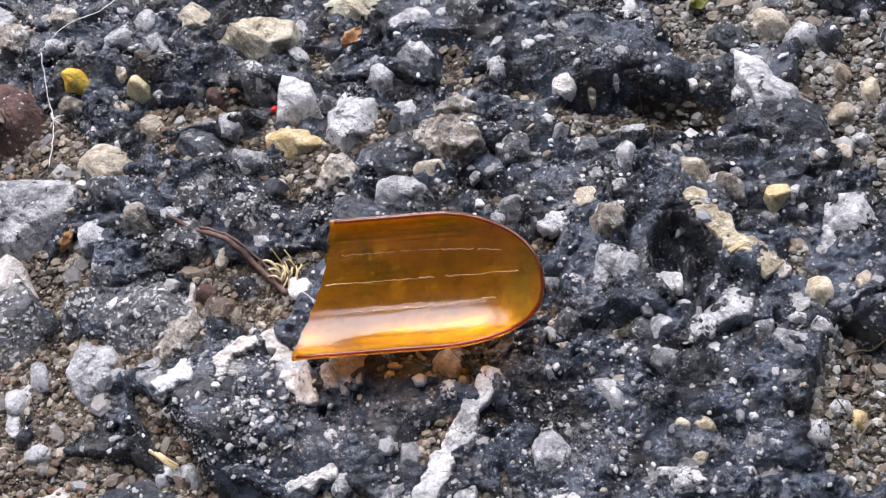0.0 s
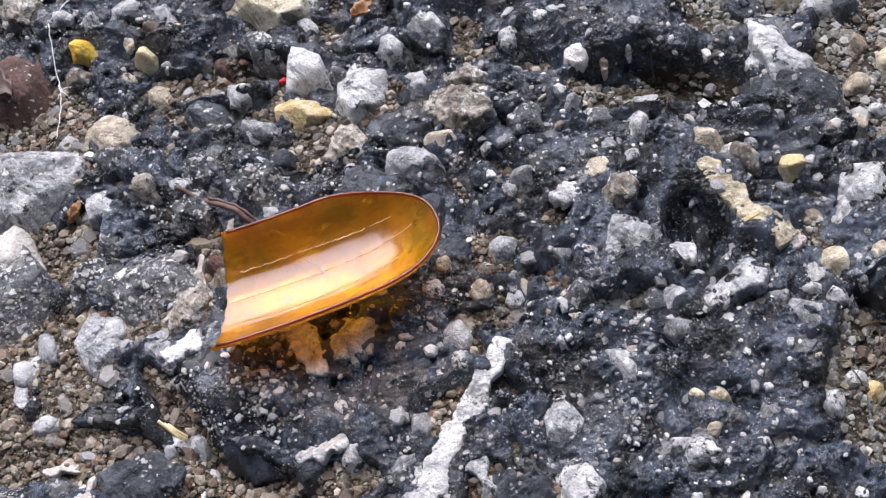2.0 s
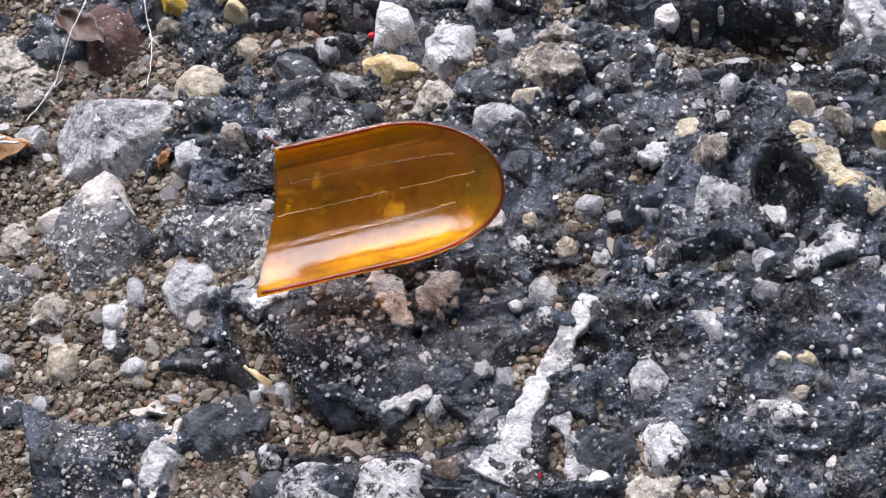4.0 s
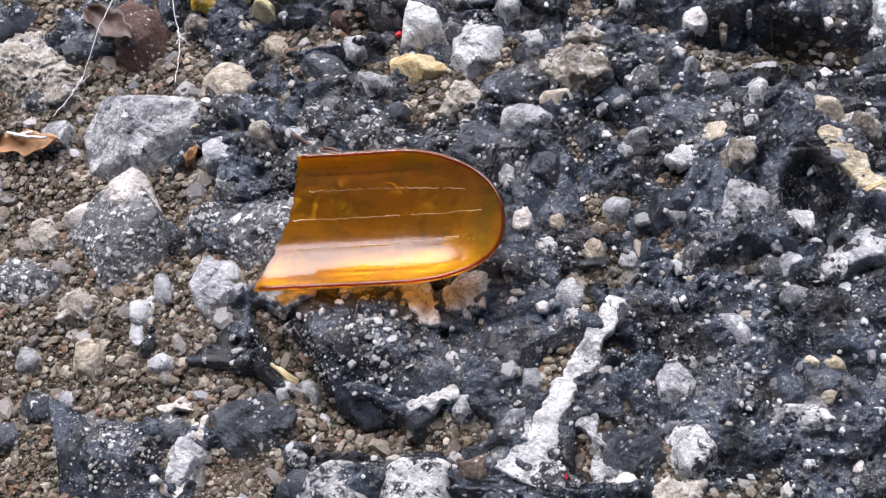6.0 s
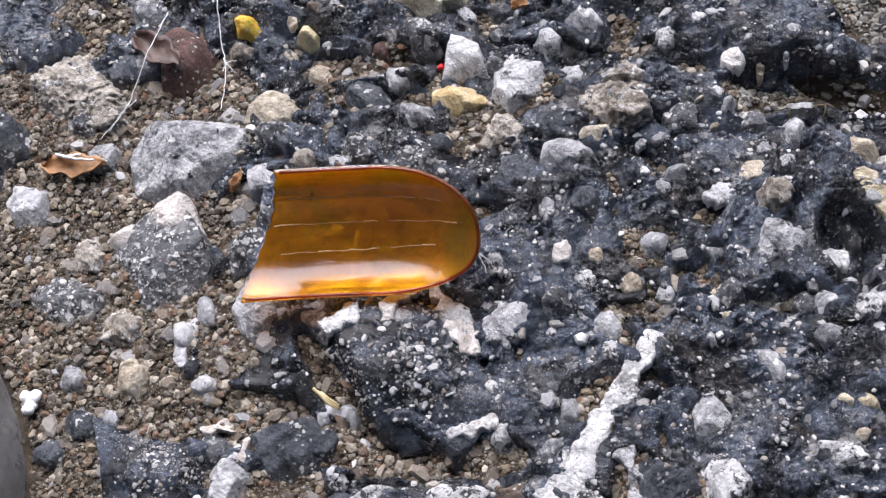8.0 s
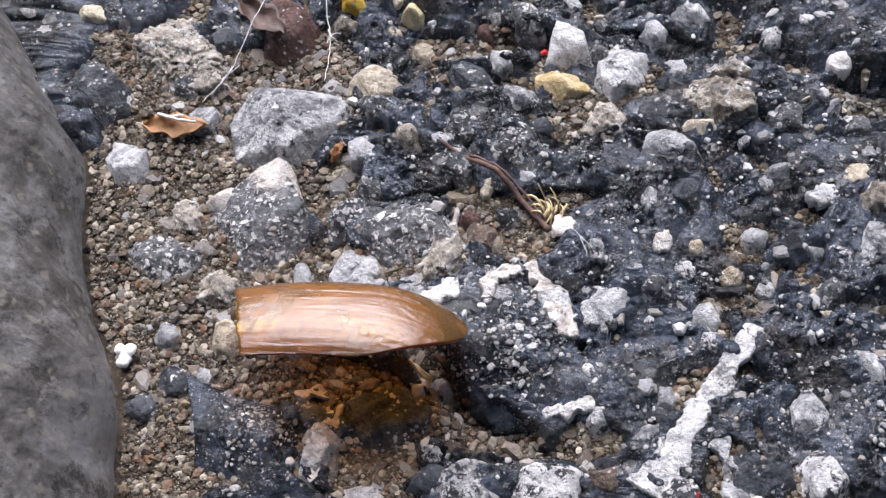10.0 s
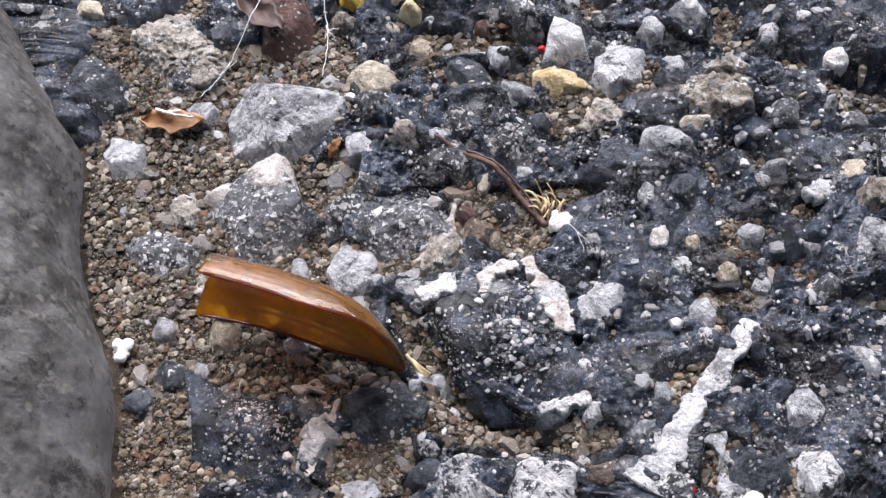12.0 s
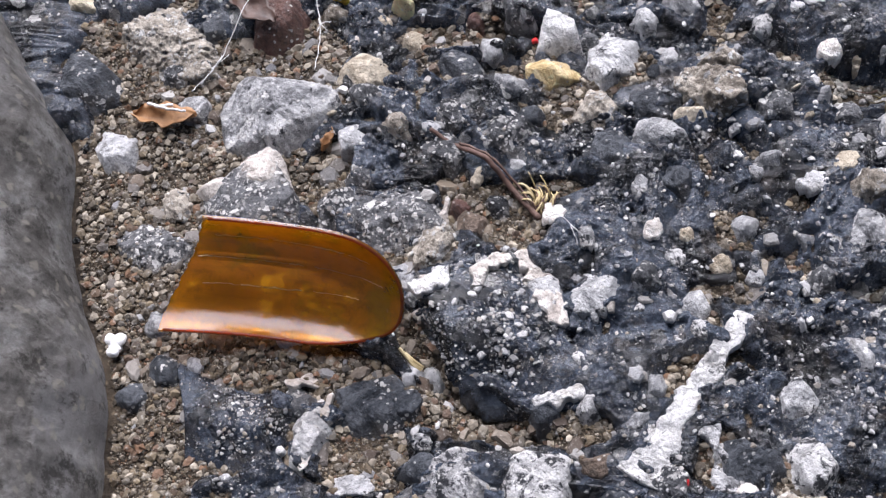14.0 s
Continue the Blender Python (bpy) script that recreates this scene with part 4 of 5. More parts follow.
silk("cobweb", [[lie(-57.2, 52.4, 1.9), lie(-55.4, 51.9, 1.8), lie(-53.6, 51.9, 2.0)], [lie(-56.4, 52.0, 1.9), lie(-54.8, 52.4, 1.9)]], 0.17, "white silk matted over a dry leaf")
leaf_bit("moss_tuft", 13.7, 70.9, 20, 0.9, 0.5, GREEN, "tiny yellow-green tuft of moss beside a stone", 0.9, 0.8)
leaf_bit("moss_tuft", 15.0, 22.9, 60, 0.8, 0.5, GREEN, "tiny bright green tuft of moss on the asphalt", 0.7, 0.8)
red_speck(-24.0, 63.1, 0.34, "tiny bright red seed in a dark hollow")
red_speck(-8.9, 23.1, 0.26, "tiny dark red seed between stones")
white_flake(-54.4, 29.6)
root_tangle(22.5, 34.0, 34, 1.6)
root_tangle(7.0, 60.5, 16, 1.3)

# ---- stones set in the road ----
stone('limestone', -45.4, 53.6, 3.2, (-154, 5.4), (-96, 4.6), (-50, 5.3), (-20, 4.8), (22, 4.9), (58, 5.9), (92, 6.4), (128, 5.4), (150, 4.6))
stone('pale', -45.7, 46.7, 2.7, (-104, 1.9), (-72, 2.1), (26, 2.1), (59, 2.3), (127, 2.1), (161, 2.4))
stone('speckled', -45.9, 42.2, 2.4, (-158, 4.1), (-127, 4.4), (-63, 5.9), (-27, 4.9), (0, 3.9), (34, 4.2), (45, 4.7), (135, 4.9))
stone('pale', -42.8, 44.3, 2.5, (-155, 0.5), (-70, 1.3), (25, 0.6), (95, 1.2))
stone('pale', -49.5, 44.7, 2.4, (-131, 1.1), (-49, 1.1), (32, 1.1), (134, 1.0))
stone('speckled', -33.4, 43.9, 2.2, (-146, 3.8), (-129, 3.9), (-27, 5.2), (-18, 4.7), (0, 4.4), (27, 4.8), (63, 5.2), (108, 6.0), (153, 5.5), (-180, 4.6))
stone('quartz', -36.9, 38.0, 1.7, (-155, 1.7), (-135, 1.9), (-85, 4.3), (-20, 2.3), (32, 1.6), (80, 4.6), (165, 2.3))
stone('ochre', -21.8, 59.5, 2.3, (-174, 2.5), (-111, 1.6), (-57, 1.5), (13, 2.7), (81, 1.4), (109, 1.4))
stone('white', -21.8, 63.5, 2.0, (-177, 1.7), (-92, 1.7), (20, 1.5), (65, 1.7), (170, 1.7))
stone('limestone', -16.8, 61.6, 2.0, (-178, 2.3), (-146, 2.7), (-51, 2.4), (-22, 2.3), (38, 2.8), (94, 2.9), (127, 2.6))
stone('sandstone', -38.6, 58.0, 1.8, (-90, 2.0), (-45, 1.8), (27, 2.3), (90, 2.0), (135, 1.7), (-180, 2.4))
stone('sandstone', -34.8, 61.8, 1.6, (-177, 1.0), (-126, 1.0), (-69, 0.9), (-21, 1.0), (31, 0.9), (82, 1.0), (136, 0.9))
stone('slate', -64.2, 54.7, 2.2, (-143, 2.1), (-90, 2.6), (-34, 3.1), (27, 2.6), (56, 2.4), (108, 3.4), (170, 2.4))
stone('crumbly', -57.8, 60.3, 2.4, (-154, 4.0), (-111, 4.1), (-77, 5.0), (16, 4.3), (76, 4.0), (102, 4.8))
stone('cream', -67.1, 64.1, 1.8, (-160, 1.2), (-108, 1.0), (-69, 1.1), (-18, 1.5), (46, 1.0), (84, 1.1), (127, 1.3))
stone('quartz', -59.3, 47.6, 1.8, (-146, 1.4), (-124, 1.7), (0, 2.3), (14, 1.9), (72, 2.7), (153, 3.0))
stone('speckled', -53.9, 38.6, 1.6, (-146, 2.7), (-108, 2.2), (-63, 2.7), (-27, 3.3), (45, 3.0), (90, 2.4), (117, 3.1))
stone('tar', -42.9, 24.2, 2.6, (-162, 4.2), (-90, 7.2), (0, 4.9), (45, 5.5), (76, 5.4), (101, 5.9))
stone('limestone', -37.0, 23.9, 2.3, (-174, 1.5), (-45, 2.7), (-18, 1.2), (27, 2.8), (90, 4.1))
stone('chalk', -25.2, 21.2, 2.5, (-166, 3.5), (-81, 2.8), (0, 3.2), (27, 3.2), (90, 2.8), (124, 2.7))
stone('chalk', -19.3, 22.0, 2.4, (-90, 3.0), (-27, 2.5), (0, 2.3), (63, 2.8), (108, 2.7), (-180, 2.7))
stone('brownstone', -15.3, 24.1, 2.2, (-168, 1.4), (-106, 1.3), (-37, 1.2), (34, 1.4), (111, 1.1))
stone('slate', -32.4, 26.6, 1.6, (-161, 2.6), (-77, 2.5), (-9, 2.6), (48, 2.9), (113, 2.4))
stone('brownstone', -27.2, 43.5, 1.6, (-172, 1.1), (-123, 1.3), (-79, 1.2), (-14, 1.1), (22, 1.3), (76, 1.1), (131, 1.3))
stone('maroon', -28.3, 45.1, 1.6, (-179, 0.8), (-118, 0.8), (-85, 0.8), (-19, 0.8), (35, 0.8), (85, 0.8), (149, 0.8))
stone('limestone', -16.4, 37.5, 1.6, (-166, 2.2), (-93, 1.7), (-55, 1.5), (4, 2.3), (78, 1.6), (148, 1.8))
stone('limestone', -8.8, 37.6, 1.5, (-126, 1.1), (-91, 1.1), (-29, 1.1), (32, 1.0), (94, 1.1), (142, 1.1), (178, 1.0))
stone('quartz', -32.9, 20.3, 1.5, (-83, 0.8), (10, 2.6), (80, 1.2), (109, 1.1), (171, 2.5))
stone('quartz', -34.6, 37.7, 1.4, (-137, 0.7), (-102, 0.7), (-39, 0.8), (16, 0.8), (62, 0.7), (112, 0.8), (157, 0.8))
stone('quartz', -41.4, 38.3, 1.5, (-165, 0.7), (-124, 0.9), (-69, 1.3), (3, 0.7), (39, 0.8), (101, 1.2), (160, 1.0))
stone('limestone', -35.8, 39.6, 1.2, (-171, 0.8), (-146, 0.8), (-75, 1.0), (-24, 1.0), (35, 0.8), (65, 1.0), (126, 1.1))
stone('quartz', -38.4, 50.6, 1.3, (-164, 1.1), (-61, 1.1), (35, 1.1), (118, 1.2))
stone('slate', -30.3, 27.2, 1.4, (-160, 1.4), (-123, 1.2), (-77, 1.3), (-18, 1.3), (36, 1.4), (83, 1.3), (128, 1.2))
stone('chalk', -16.1, 28.5, 1.4, (-147, 1.0), (-119, 1.0), (-43, 0.6), (-13, 0.7), (27, 0.9), (114, 0.8), (155, 0.6))
stone('maroon', -47.8, 63.9, 2.6, (-166, 2.3), (-102, 3.3), (-78, 3.6), (1, 2.6), (30, 2.4), (81, 3.5), (152, 3.4))
stone('quartz', -38.9, 70.6, 1.7, (-123, 2.4), (-51, 1.1), (-15, 1.5), (85, 2.1), (140, 1.0))
stone('quartz', -34.5, 69.6, 1.6, (-151, 0.7), (-85, 2.2), (19, 0.7), (103, 1.9))
stone('sandstone', -31.5, 72.2, 1.9, (-150, 1.4), (-95, 1.3), (1, 1.4), (66, 1.3), (138, 1.4))
stone('cream', -27.0, 70.6, 2.0, (-135, 2.9), (-110, 1.6), (-63, 3.2), (0, 4.6), (78, 1.6), (108, 2.6), (170, 4.4))
stone('cream', -16.5, 73.2, 1.6, (-139, 2.0), (-99, 1.1), (-17, 2.6), (61, 1.4), (103, 1.5))
stone('limestone', -11.2, 67.4, 1.9, (-129, 1.1), (-52, 1.8), (33, 1.0), (134, 1.5))
stone('limestone', -11.4, 70.9, 1.5, (-152, 1.9), (-92, 1.2), (-25, 1.7), (76, 1.4), (113, 1.2))
stone('crumbly', -8.1, 58.0, 2.2, (-141, 2.2), (-119, 1.9), (-52, 2.7), (-6, 2.7), (82, 1.8), (115, 2.5))
stone('crumbly', -7.1, 60.5, 2.0, (-102, 0.9), (12, 1.6), (69, 1.2), (135, 1.4))
stone('limestone', 18.8, 61.9, 2.8, (-153, 2.4), (-56, 5.1), (18, 1.8), (34, 2.2), (90, 5.1), (-180, 2.8))
stone('slate', 19.8, 58.3, 2.4, (-158, 2.9), (-131, 2.1), (-89, 2.6), (1, 2.7), (72, 2.4), (102, 2.3))
stone('sandstone', 11.5, 53.8, 2.1, (-177, 1.0), (-94, 1.0), (-26, 1.2), (41, 1.0), (100, 1.1))
stone('crumbly', 14.0, 51.5, 1.5, (-155, 0.9), (-123, 0.8), (-77, 1.3), (-5, 1.3), (40, 0.8), (74, 1.0), (157, 1.3))
stone('ochre', 17.7, 50.7, 1.6, (-142, 0.9), (-88, 0.8), (-53, 0.8), (14, 0.9), (73, 0.8), (112, 0.7), (168, 0.9))
stone('chalk', 17.1, 49.3, 1.7, (-139, 0.8), (-85, 0.6), (-50, 0.7), (23, 0.7), (72, 0.6), (118, 0.7), (173, 0.7))
stone('limestone', 23.2, 48.9, 1.8, (-171, 1.8), (-136, 1.7), (-82, 1.9), (12, 1.7), (86, 1.6))
stone('limestone', 21.5, 46.8, 1.4, (-110, 1.4), (-23, 0.5), (73, 1.3), (162, 0.5))
stone('limestone', 3.6, 34.7, 2.3, (-177, 1.3), (-128, 1.4), (-57, 1.6), (4, 1.3), (58, 1.4), (119, 1.6))
stone('limestone', 13.1, 41.2, 1.8, (-139, 1.9), (-79, 1.4), (-14, 1.7), (47, 1.7), (134, 1.3))
stone('speckled', 6.4, 39.9, 1.6, (-142, 0.9), (-75, 1.0), (-26, 0.7), (24, 0.9), (66, 1.0), (122, 0.9), (166, 0.8))
stone('limestone', 8.0, 39.3, 1.7, (-142, 1.1), (-90, 1.4), (-29, 1.1), (2, 1.0), (67, 1.2), (123, 1.3), (170, 1.1))
stone('limestone', 7.9, 37.0, 1.2, (-128, 0.9), (-88, 0.7), (-38, 1.0), (47, 1.0), (73, 0.7), (106, 0.8), (167, 1.1))
stone('cream', 10.1, 31.7, 1.4, (-171, 0.6), (-132, 0.6), (-93, 0.5), (-36, 0.6), (28, 0.6), (76, 0.5), (128, 0.6))
stone('cream', 8.7, 31.9, 1.2, (-126, 0.4), (-71, 0.4), (-19, 0.4), (36, 0.4), (64, 0.5), (134, 0.4), (170, 0.4))
stone('chalk', 8.3, 27.6, 1.6, (-115, 1.9), (-93, 1.1), (-73, 1.4), (51, 2.2), (88, 1.1), (117, 1.7))
stone('cream', 20.0, 42.1, 1.9, (-164, 0.9), (-114, 1.0), (-39, 1.1), (2, 0.8), (46, 1.0), (118, 1.1), (153, 1.0))
stone('chalk', 17.8, 40.4, 1.6, (-177, 1.3), (-125, 0.7), (-90, 0.7), (-52, 1.0), (37, 1.0), (68, 0.6), (97, 0.7))
stone('chalk', 19.9, 39.6, 1.6, (-141, 0.9), (-84, 0.8), (-48, 0.9), (16, 0.8), (87, 0.8), (127, 0.8), (161, 0.9))
stone('limestone', 15.9, 41.5, 1.6, (-146, 0.6), (-106, 0.7), (-51, 0.7), (5, 0.7), (61, 0.6), (84, 0.7), (146, 0.7))
stone('limestone', 17.5, 37.5, 1.4, (-150, 0.8), (-120, 0.9), (-75, 1.4), (9, 1.2), (37, 0.9), (67, 0.9), (146, 1.7))
stone('limestone', 15.5, 39.6, 1.5, (-134, 0.7), (-95, 0.7), (-34, 0.6), (10, 0.7), (71, 0.6), (104, 0.6), (176, 0.7))
stone('limestone', 22.2, 67.3, 2.2, (-140, 1.3), (-75, 1.1), (-31, 1.2), (17, 1.2), (76, 1.3), (132, 1.1), (172, 1.2))
stone('sandstone', 19.6, 69.1, 2.1, (-128, 1.5), (-75, 1.3), (-28, 1.5), (18, 1.4), (70, 1.4), (119, 1.5), (169, 1.3))
stone('slate', 24.4, 67.0, 2.0, (-156, 1.3), (-66, 1.4), (-29, 1.2), (8, 1.1), (69, 1.7), (128, 1.3), (162, 1.0))
stone('sandstone', 24.3, 58.9, 1.9, (-129, 1.0), (-82, 0.8), (-41, 0.9), (18, 1.0), (83, 0.9), (114, 0.8), (177, 1.0))
stone('sandstone', 24.9, 63.1, 1.9, (-149, 0.9), (-82, 1.0), (-33, 0.8), (4, 0.7), (80, 1.0), (122, 0.9), (175, 0.6))
stone('chalk', 25.6, 56.5, 1.8, (-122, 0.6), (-80, 0.6), (-41, 0.7), (28, 0.7), (68, 0.6), (126, 0.6), (167, 0.7))
stone('cream', 27.0, 61.1, 1.8, (-156, 0.8), (-79, 1.1), (-29, 0.7), (3, 0.7), (48, 1.0), (131, 0.9), (172, 0.7))
stone('sandstone', 23.7, 54.7, 1.6, (-123, 0.6), (-86, 0.6), (-32, 0.6), (8, 0.6), (76, 0.6), (131, 0.6), (167, 0.5))
stone('limestone', 17.1, 55.8, 1.5, (-114, 0.4), (-87, 0.4), (-50, 0.6), (23, 0.8), (83, 0.4), (97, 0.4), (153, 0.8))
stone('slate', 18.9, 53.5, 1.8, (-171, 1.9), (-120, 1.3), (-86, 1.2), (-53, 1.4), (31, 1.7), (67, 1.2), (116, 1.2))
stone('brownstone', 20.9, 54.0, 1.7, (-128, 0.8), (-75, 0.8), (-45, 0.9), (32, 0.9), (77, 0.8), (126, 0.9), (173, 1.0))
stone('yellow', -42.3, 66.8, 1.8, (-141, 0.8), (-92, 1.1), (-26, 1.0), (20, 0.8), (51, 0.9), (106, 1.1), (173, 0.9))
stone('ochre', -36.2, 65.5, 1.6, (-125, 0.6), (-86, 0.7), (-7, 0.8), (45, 0.6), (67, 0.7), (135, 0.8), (172, 0.8))
stone('brownstone', -35.6, 68.1, 1.4, (-139, 0.7), (-106, 0.8), (-66, 1.0), (17, 0.8), (60, 0.7), (77, 0.8), (175, 0.9))
stone('maroon', -29.7, 65.0, 1.2, (-177, 0.6), (-129, 0.7), (-68, 0.8), (-2, 0.6), (22, 0.6), (69, 0.7), (144, 0.7))
stone('speckled', -26.1, 66.9, 1.8, (-157, 1.2), (-109, 1.7), (-33, 2.2), (26, 1.2), (97, 1.9))
stone('chalk', -25.0, 65.7, 1.7, (-167, 0.6), (-123, 0.8), (-94, 1.0), (-21, 0.8), (22, 0.6), (88, 0.9), (134, 0.9))
stone('limestone', 6.2, 55.6, 1.4, (-141, 1.3), (-82, 1.2), (-23, 0.9), (16, 1.0), (56, 1.3), (140, 1.0), (177, 0.9))
stone('chalk', 5.4, 52.2, 1.4, (-170, 1.3), (-89, 0.8), (-65, 0.6), (-28, 0.8), (76, 0.9), (102, 0.7), (141, 0.7))
stone('limestone', -2.9, 51.4, 1.4, (-118, 0.7), (-88, 0.6), (-38, 1.1), (44, 0.9), (83, 0.6), (103, 0.7), (177, 1.2))
stone('chalk', 10.3, 58.6, 1.5, (-172, 0.7), (-123, 0.6), (-91, 0.5), (-40, 0.6), (48, 0.6), (76, 0.5), (107, 0.5))
stone('chalk', 1.6, 43.5, 1.4, (-142, 0.7), (-69, 0.7), (-12, 0.6), (27, 0.6), (56, 0.7), (124, 0.8), (177, 0.6))
stone('limestone', -0.5, 44.2, 1.5, (-163, 0.9), (-123, 0.6), (-75, 0.7), (-36, 0.7), (43, 0.7), (85, 0.6), (123, 0.7))
stone('limestone', -0.8, 36.4, 1.5, (-127, 0.7), (-80, 0.6), (-19, 0.8), (26, 0.9), (79, 0.6), (106, 0.6), (156, 0.8))
stone('chalk', -4.1, 65.3, 1.6, (-171, 0.8), (-113, 1.0), (-44, 0.9), (-5, 0.7), (42, 0.9), (108, 1.0), (144, 0.9))
stone('limestone', 7.6, 71.1, 1.3, (-154, 1.0), (-51, 1.2), (-17, 0.8), (15, 0.9), (74, 1.4), (143, 1.2), (178, 0.7))
stone('chalk', 2.6, 67.3, 1.3, (-153, 0.5), (-76, 0.7), (-13, 0.3), (12, 0.4), (62, 0.6), (130, 0.6), (179, 0.3))
stone('sandstone', -9.8, 54.9, 1.5, (-147, 1.1), (-103, 0.9), (-39, 1.1), (23, 1.1), (56, 1.0), (110, 1.0), (161, 1.3))
stone('limestone', -12.3, 53.1, 1.5, (-126, 1.3), (-85, 1.2), (-43, 1.8), (22, 1.8), (77, 1.1), (117, 1.5), (176, 2.0))
stone('limestone', -25.6, 57.0, 1.4, (-173, 1.2), (-115, 1.0), (-80, 0.9), (-46, 1.2), (17, 1.2), (84, 0.8), (113, 1.1))
stone('limestone', -14.3, 65.0, 1.5, (-142, 1.0), (-80, 1.2), (-10, 1.0), (33, 1.0), (49, 1.1), (132, 1.2), (176, 1.0))
stone('limestone', -11.8, 62.1, 1.5, (-153, 0.9), (-78, 1.0), (-27, 0.9), (19, 0.8), (60, 1.0), (129, 1.0), (177, 0.8))
stone('slate', -13.2, 60.4, 1.4, (-170, 0.7), (-129, 0.8), (-74, 0.9), (-36, 0.8), (13, 0.7), (67, 0.8), (138, 0.8))
stone('slate', -30.3, 59.5, 2.0, (-115, 1.6), (-72, 1.8), (-27, 2.2), (32, 1.7), (75, 1.8), (120, 1.9), (178, 1.9))
stone('speckled', -25.6, 52.1, 1.5, (-141, 2.2), (-101, 2.0), (-32, 2.6), (14, 2.3), (54, 2.1), (101, 2.2), (162, 2.5))
stone('limestone', -24.0, 49.5, 1.5, (-160, 1.0), (-131, 0.7), (-80, 0.7), (-17, 1.0), (13, 1.0), (77, 0.6), (131, 0.9))
stone('limestone', -3.8, 61.2, 1.4, (-130, 0.6), (-87, 0.5), (-14, 0.6), (34, 0.6), (84, 0.6), (115, 0.6), (162, 0.6))
stone('limestone', 0.6, 57.6, 1.2, (-169, 0.8), (-82, 0.6), (-42, 0.4), (-12, 0.6), (93, 0.7), (130, 0.4), (154, 0.5))
stone('chalk', -17.4, 31.9, 1.6, (-176, 0.7), (-129, 0.6), (-95, 0.6), (-34, 0.7), (20, 0.6), (77, 0.7), (135, 0.6))
stone('limestone', -11.6, 30.2, 1.5, (-148, 0.9), (-78, 0.9), (-20, 0.9), (29, 0.8), (93, 1.0), (137, 1.0), (172, 0.8))
stone('limestone', -12.7, 32.2, 1.5, (-167, 0.5), (-129, 0.7), (-68, 0.8), (-26, 0.6), (15, 0.5), (62, 0.7), (143, 0.6))
stone('limestone', 1.7, 31.6, 1.4, (-178, 0.5), (-114, 0.4), (-79, 0.3), (-43, 0.5), (15, 0.5), (79, 0.4), (129, 0.4))
stone('chalk', 7.5, 29.5, 1.3, (-128, 0.3), (-75, 0.3), (-31, 0.4), (28, 0.3), (77, 0.3), (120, 0.4), (159, 0.4))
stone('chalk', 12.8, 27.8, 1.4, (-140, 0.6), (-90, 0.6), (-25, 0.5), (21, 0.5), (84, 0.6), (127, 0.6), (165, 0.5))
stone('ochre', 21.4, 32.4, 1.7, (-160, 0.8), (-74, 0.7), (-40, 0.5), (-9, 0.7), (58, 0.9), (106, 0.8), (152, 0.5))
stone('chalk', 20.0, 33.1, 1.4, (-179, 0.5), (-131, 0.5), (-81, 0.5), (-42, 0.5), (10, 0.5), (81, 0.5), (133, 0.5))
stone('chalk', 18.0, 31.0, 1.6, (-143, 1.1), (-78, 0.9), (-26, 0.8), (15, 1.0), (74, 1.0), (138, 0.9), (166, 0.8))
stone('limestone', 21.0, 51.5, 1.6, (-117, 0.5), (-75, 0.4), (-34, 0.5), (17, 0.6), (70, 0.4), (105, 0.5), (176, 0.5))
stone('chalk', 15.1, 27.3, 1.4, (-119, 0.4), (-85, 0.4), (-42, 0.5), (40, 0.5), (79, 0.4), (118, 0.4), (175, 0.5))
stone('chalk', -0.0, 25.6, 1.8, (-167, 1.2), (-107, 2.1), (-35, 1.7), (43, 1.4), (92, 2.0))
stone('slate', -4.0, 25.0, 1.5, (-174, 2.0), (-88, 2.0), (12, 1.9), (99, 2.0))
stone('limestone', -22.0, 31.4, 1.5, (-115, 0.6), (-78, 0.5), (-32, 0.6), (44, 0.6), (84, 0.6), (114, 0.6), (179, 0.6))
stone('chalk', -25.5, 32.8, 1.5, (-166, 0.6), (-134, 0.7), (-78, 0.7), (-18, 0.6), (18, 0.6), (66, 0.7), (147, 0.6))
stone('limestone', -28.6, 29.9, 1.6, (-173, 0.6), (-138, 0.8), (-71, 0.9), (-10, 0.7), (27, 0.7), (77, 0.9), (129, 1.0))
stone('quartz', -30.2, 29.6, 1.5, (-170, 0.5), (-136, 0.7), (-85, 0.8), (-20, 0.6), (22, 0.6), (62, 0.7), (128, 0.8))
stone('slate', -49.8, 27.9, 1.7, (-166, 1.1), (-116, 1.2), (-76, 1.2), (-18, 1.3), (30, 1.1), (75, 1.2), (128, 1.3))
stone('quartz', -47.4, 28.5, 1.5, (-168, 0.6), (-137, 0.7), (-77, 0.9), (-8, 0.7), (34, 0.6), (88, 0.9), (148, 0.9))
stone('slate', -51.9, 25.7, 1.6, (-161, 1.2), (-114, 1.0), (-74, 1.2), (-11, 1.2), (38, 1.1), (92, 1.0), (130, 1.1))
stone('limestone', -51.4, 31.9, 1.4, (-164, 0.9), (-121, 1.0), (-66, 1.1), (-16, 1.0), (32, 0.9), (63, 1.0), (137, 1.1))
stone('quartz', -42.8, 36.0, 1.4, (-170, 0.7), (-130, 0.9), (-83, 1.1), (-21, 0.9), (24, 0.8), (62, 0.9), (133, 1.1))
stone('sandstone', -46.3, 32.1, 1.5, (-178, 1.2), (-142, 1.3), (-97, 1.4), (-12, 1.3), (23, 1.2), (66, 1.3), (116, 1.6))
stone('crumbly', -48.6, 71.6, 1.8, (-150, 1.7), (-90, 1.5), (-30, 1.8), (30, 1.6), (90, 1.5), (150, 1.8))
stone('crumbly', -44.4, 74.2, 1.7, (-160, 1.5), (-100, 1.3), (-40, 1.7), (30, 1.5), (100, 1.4), (160, 1.3))
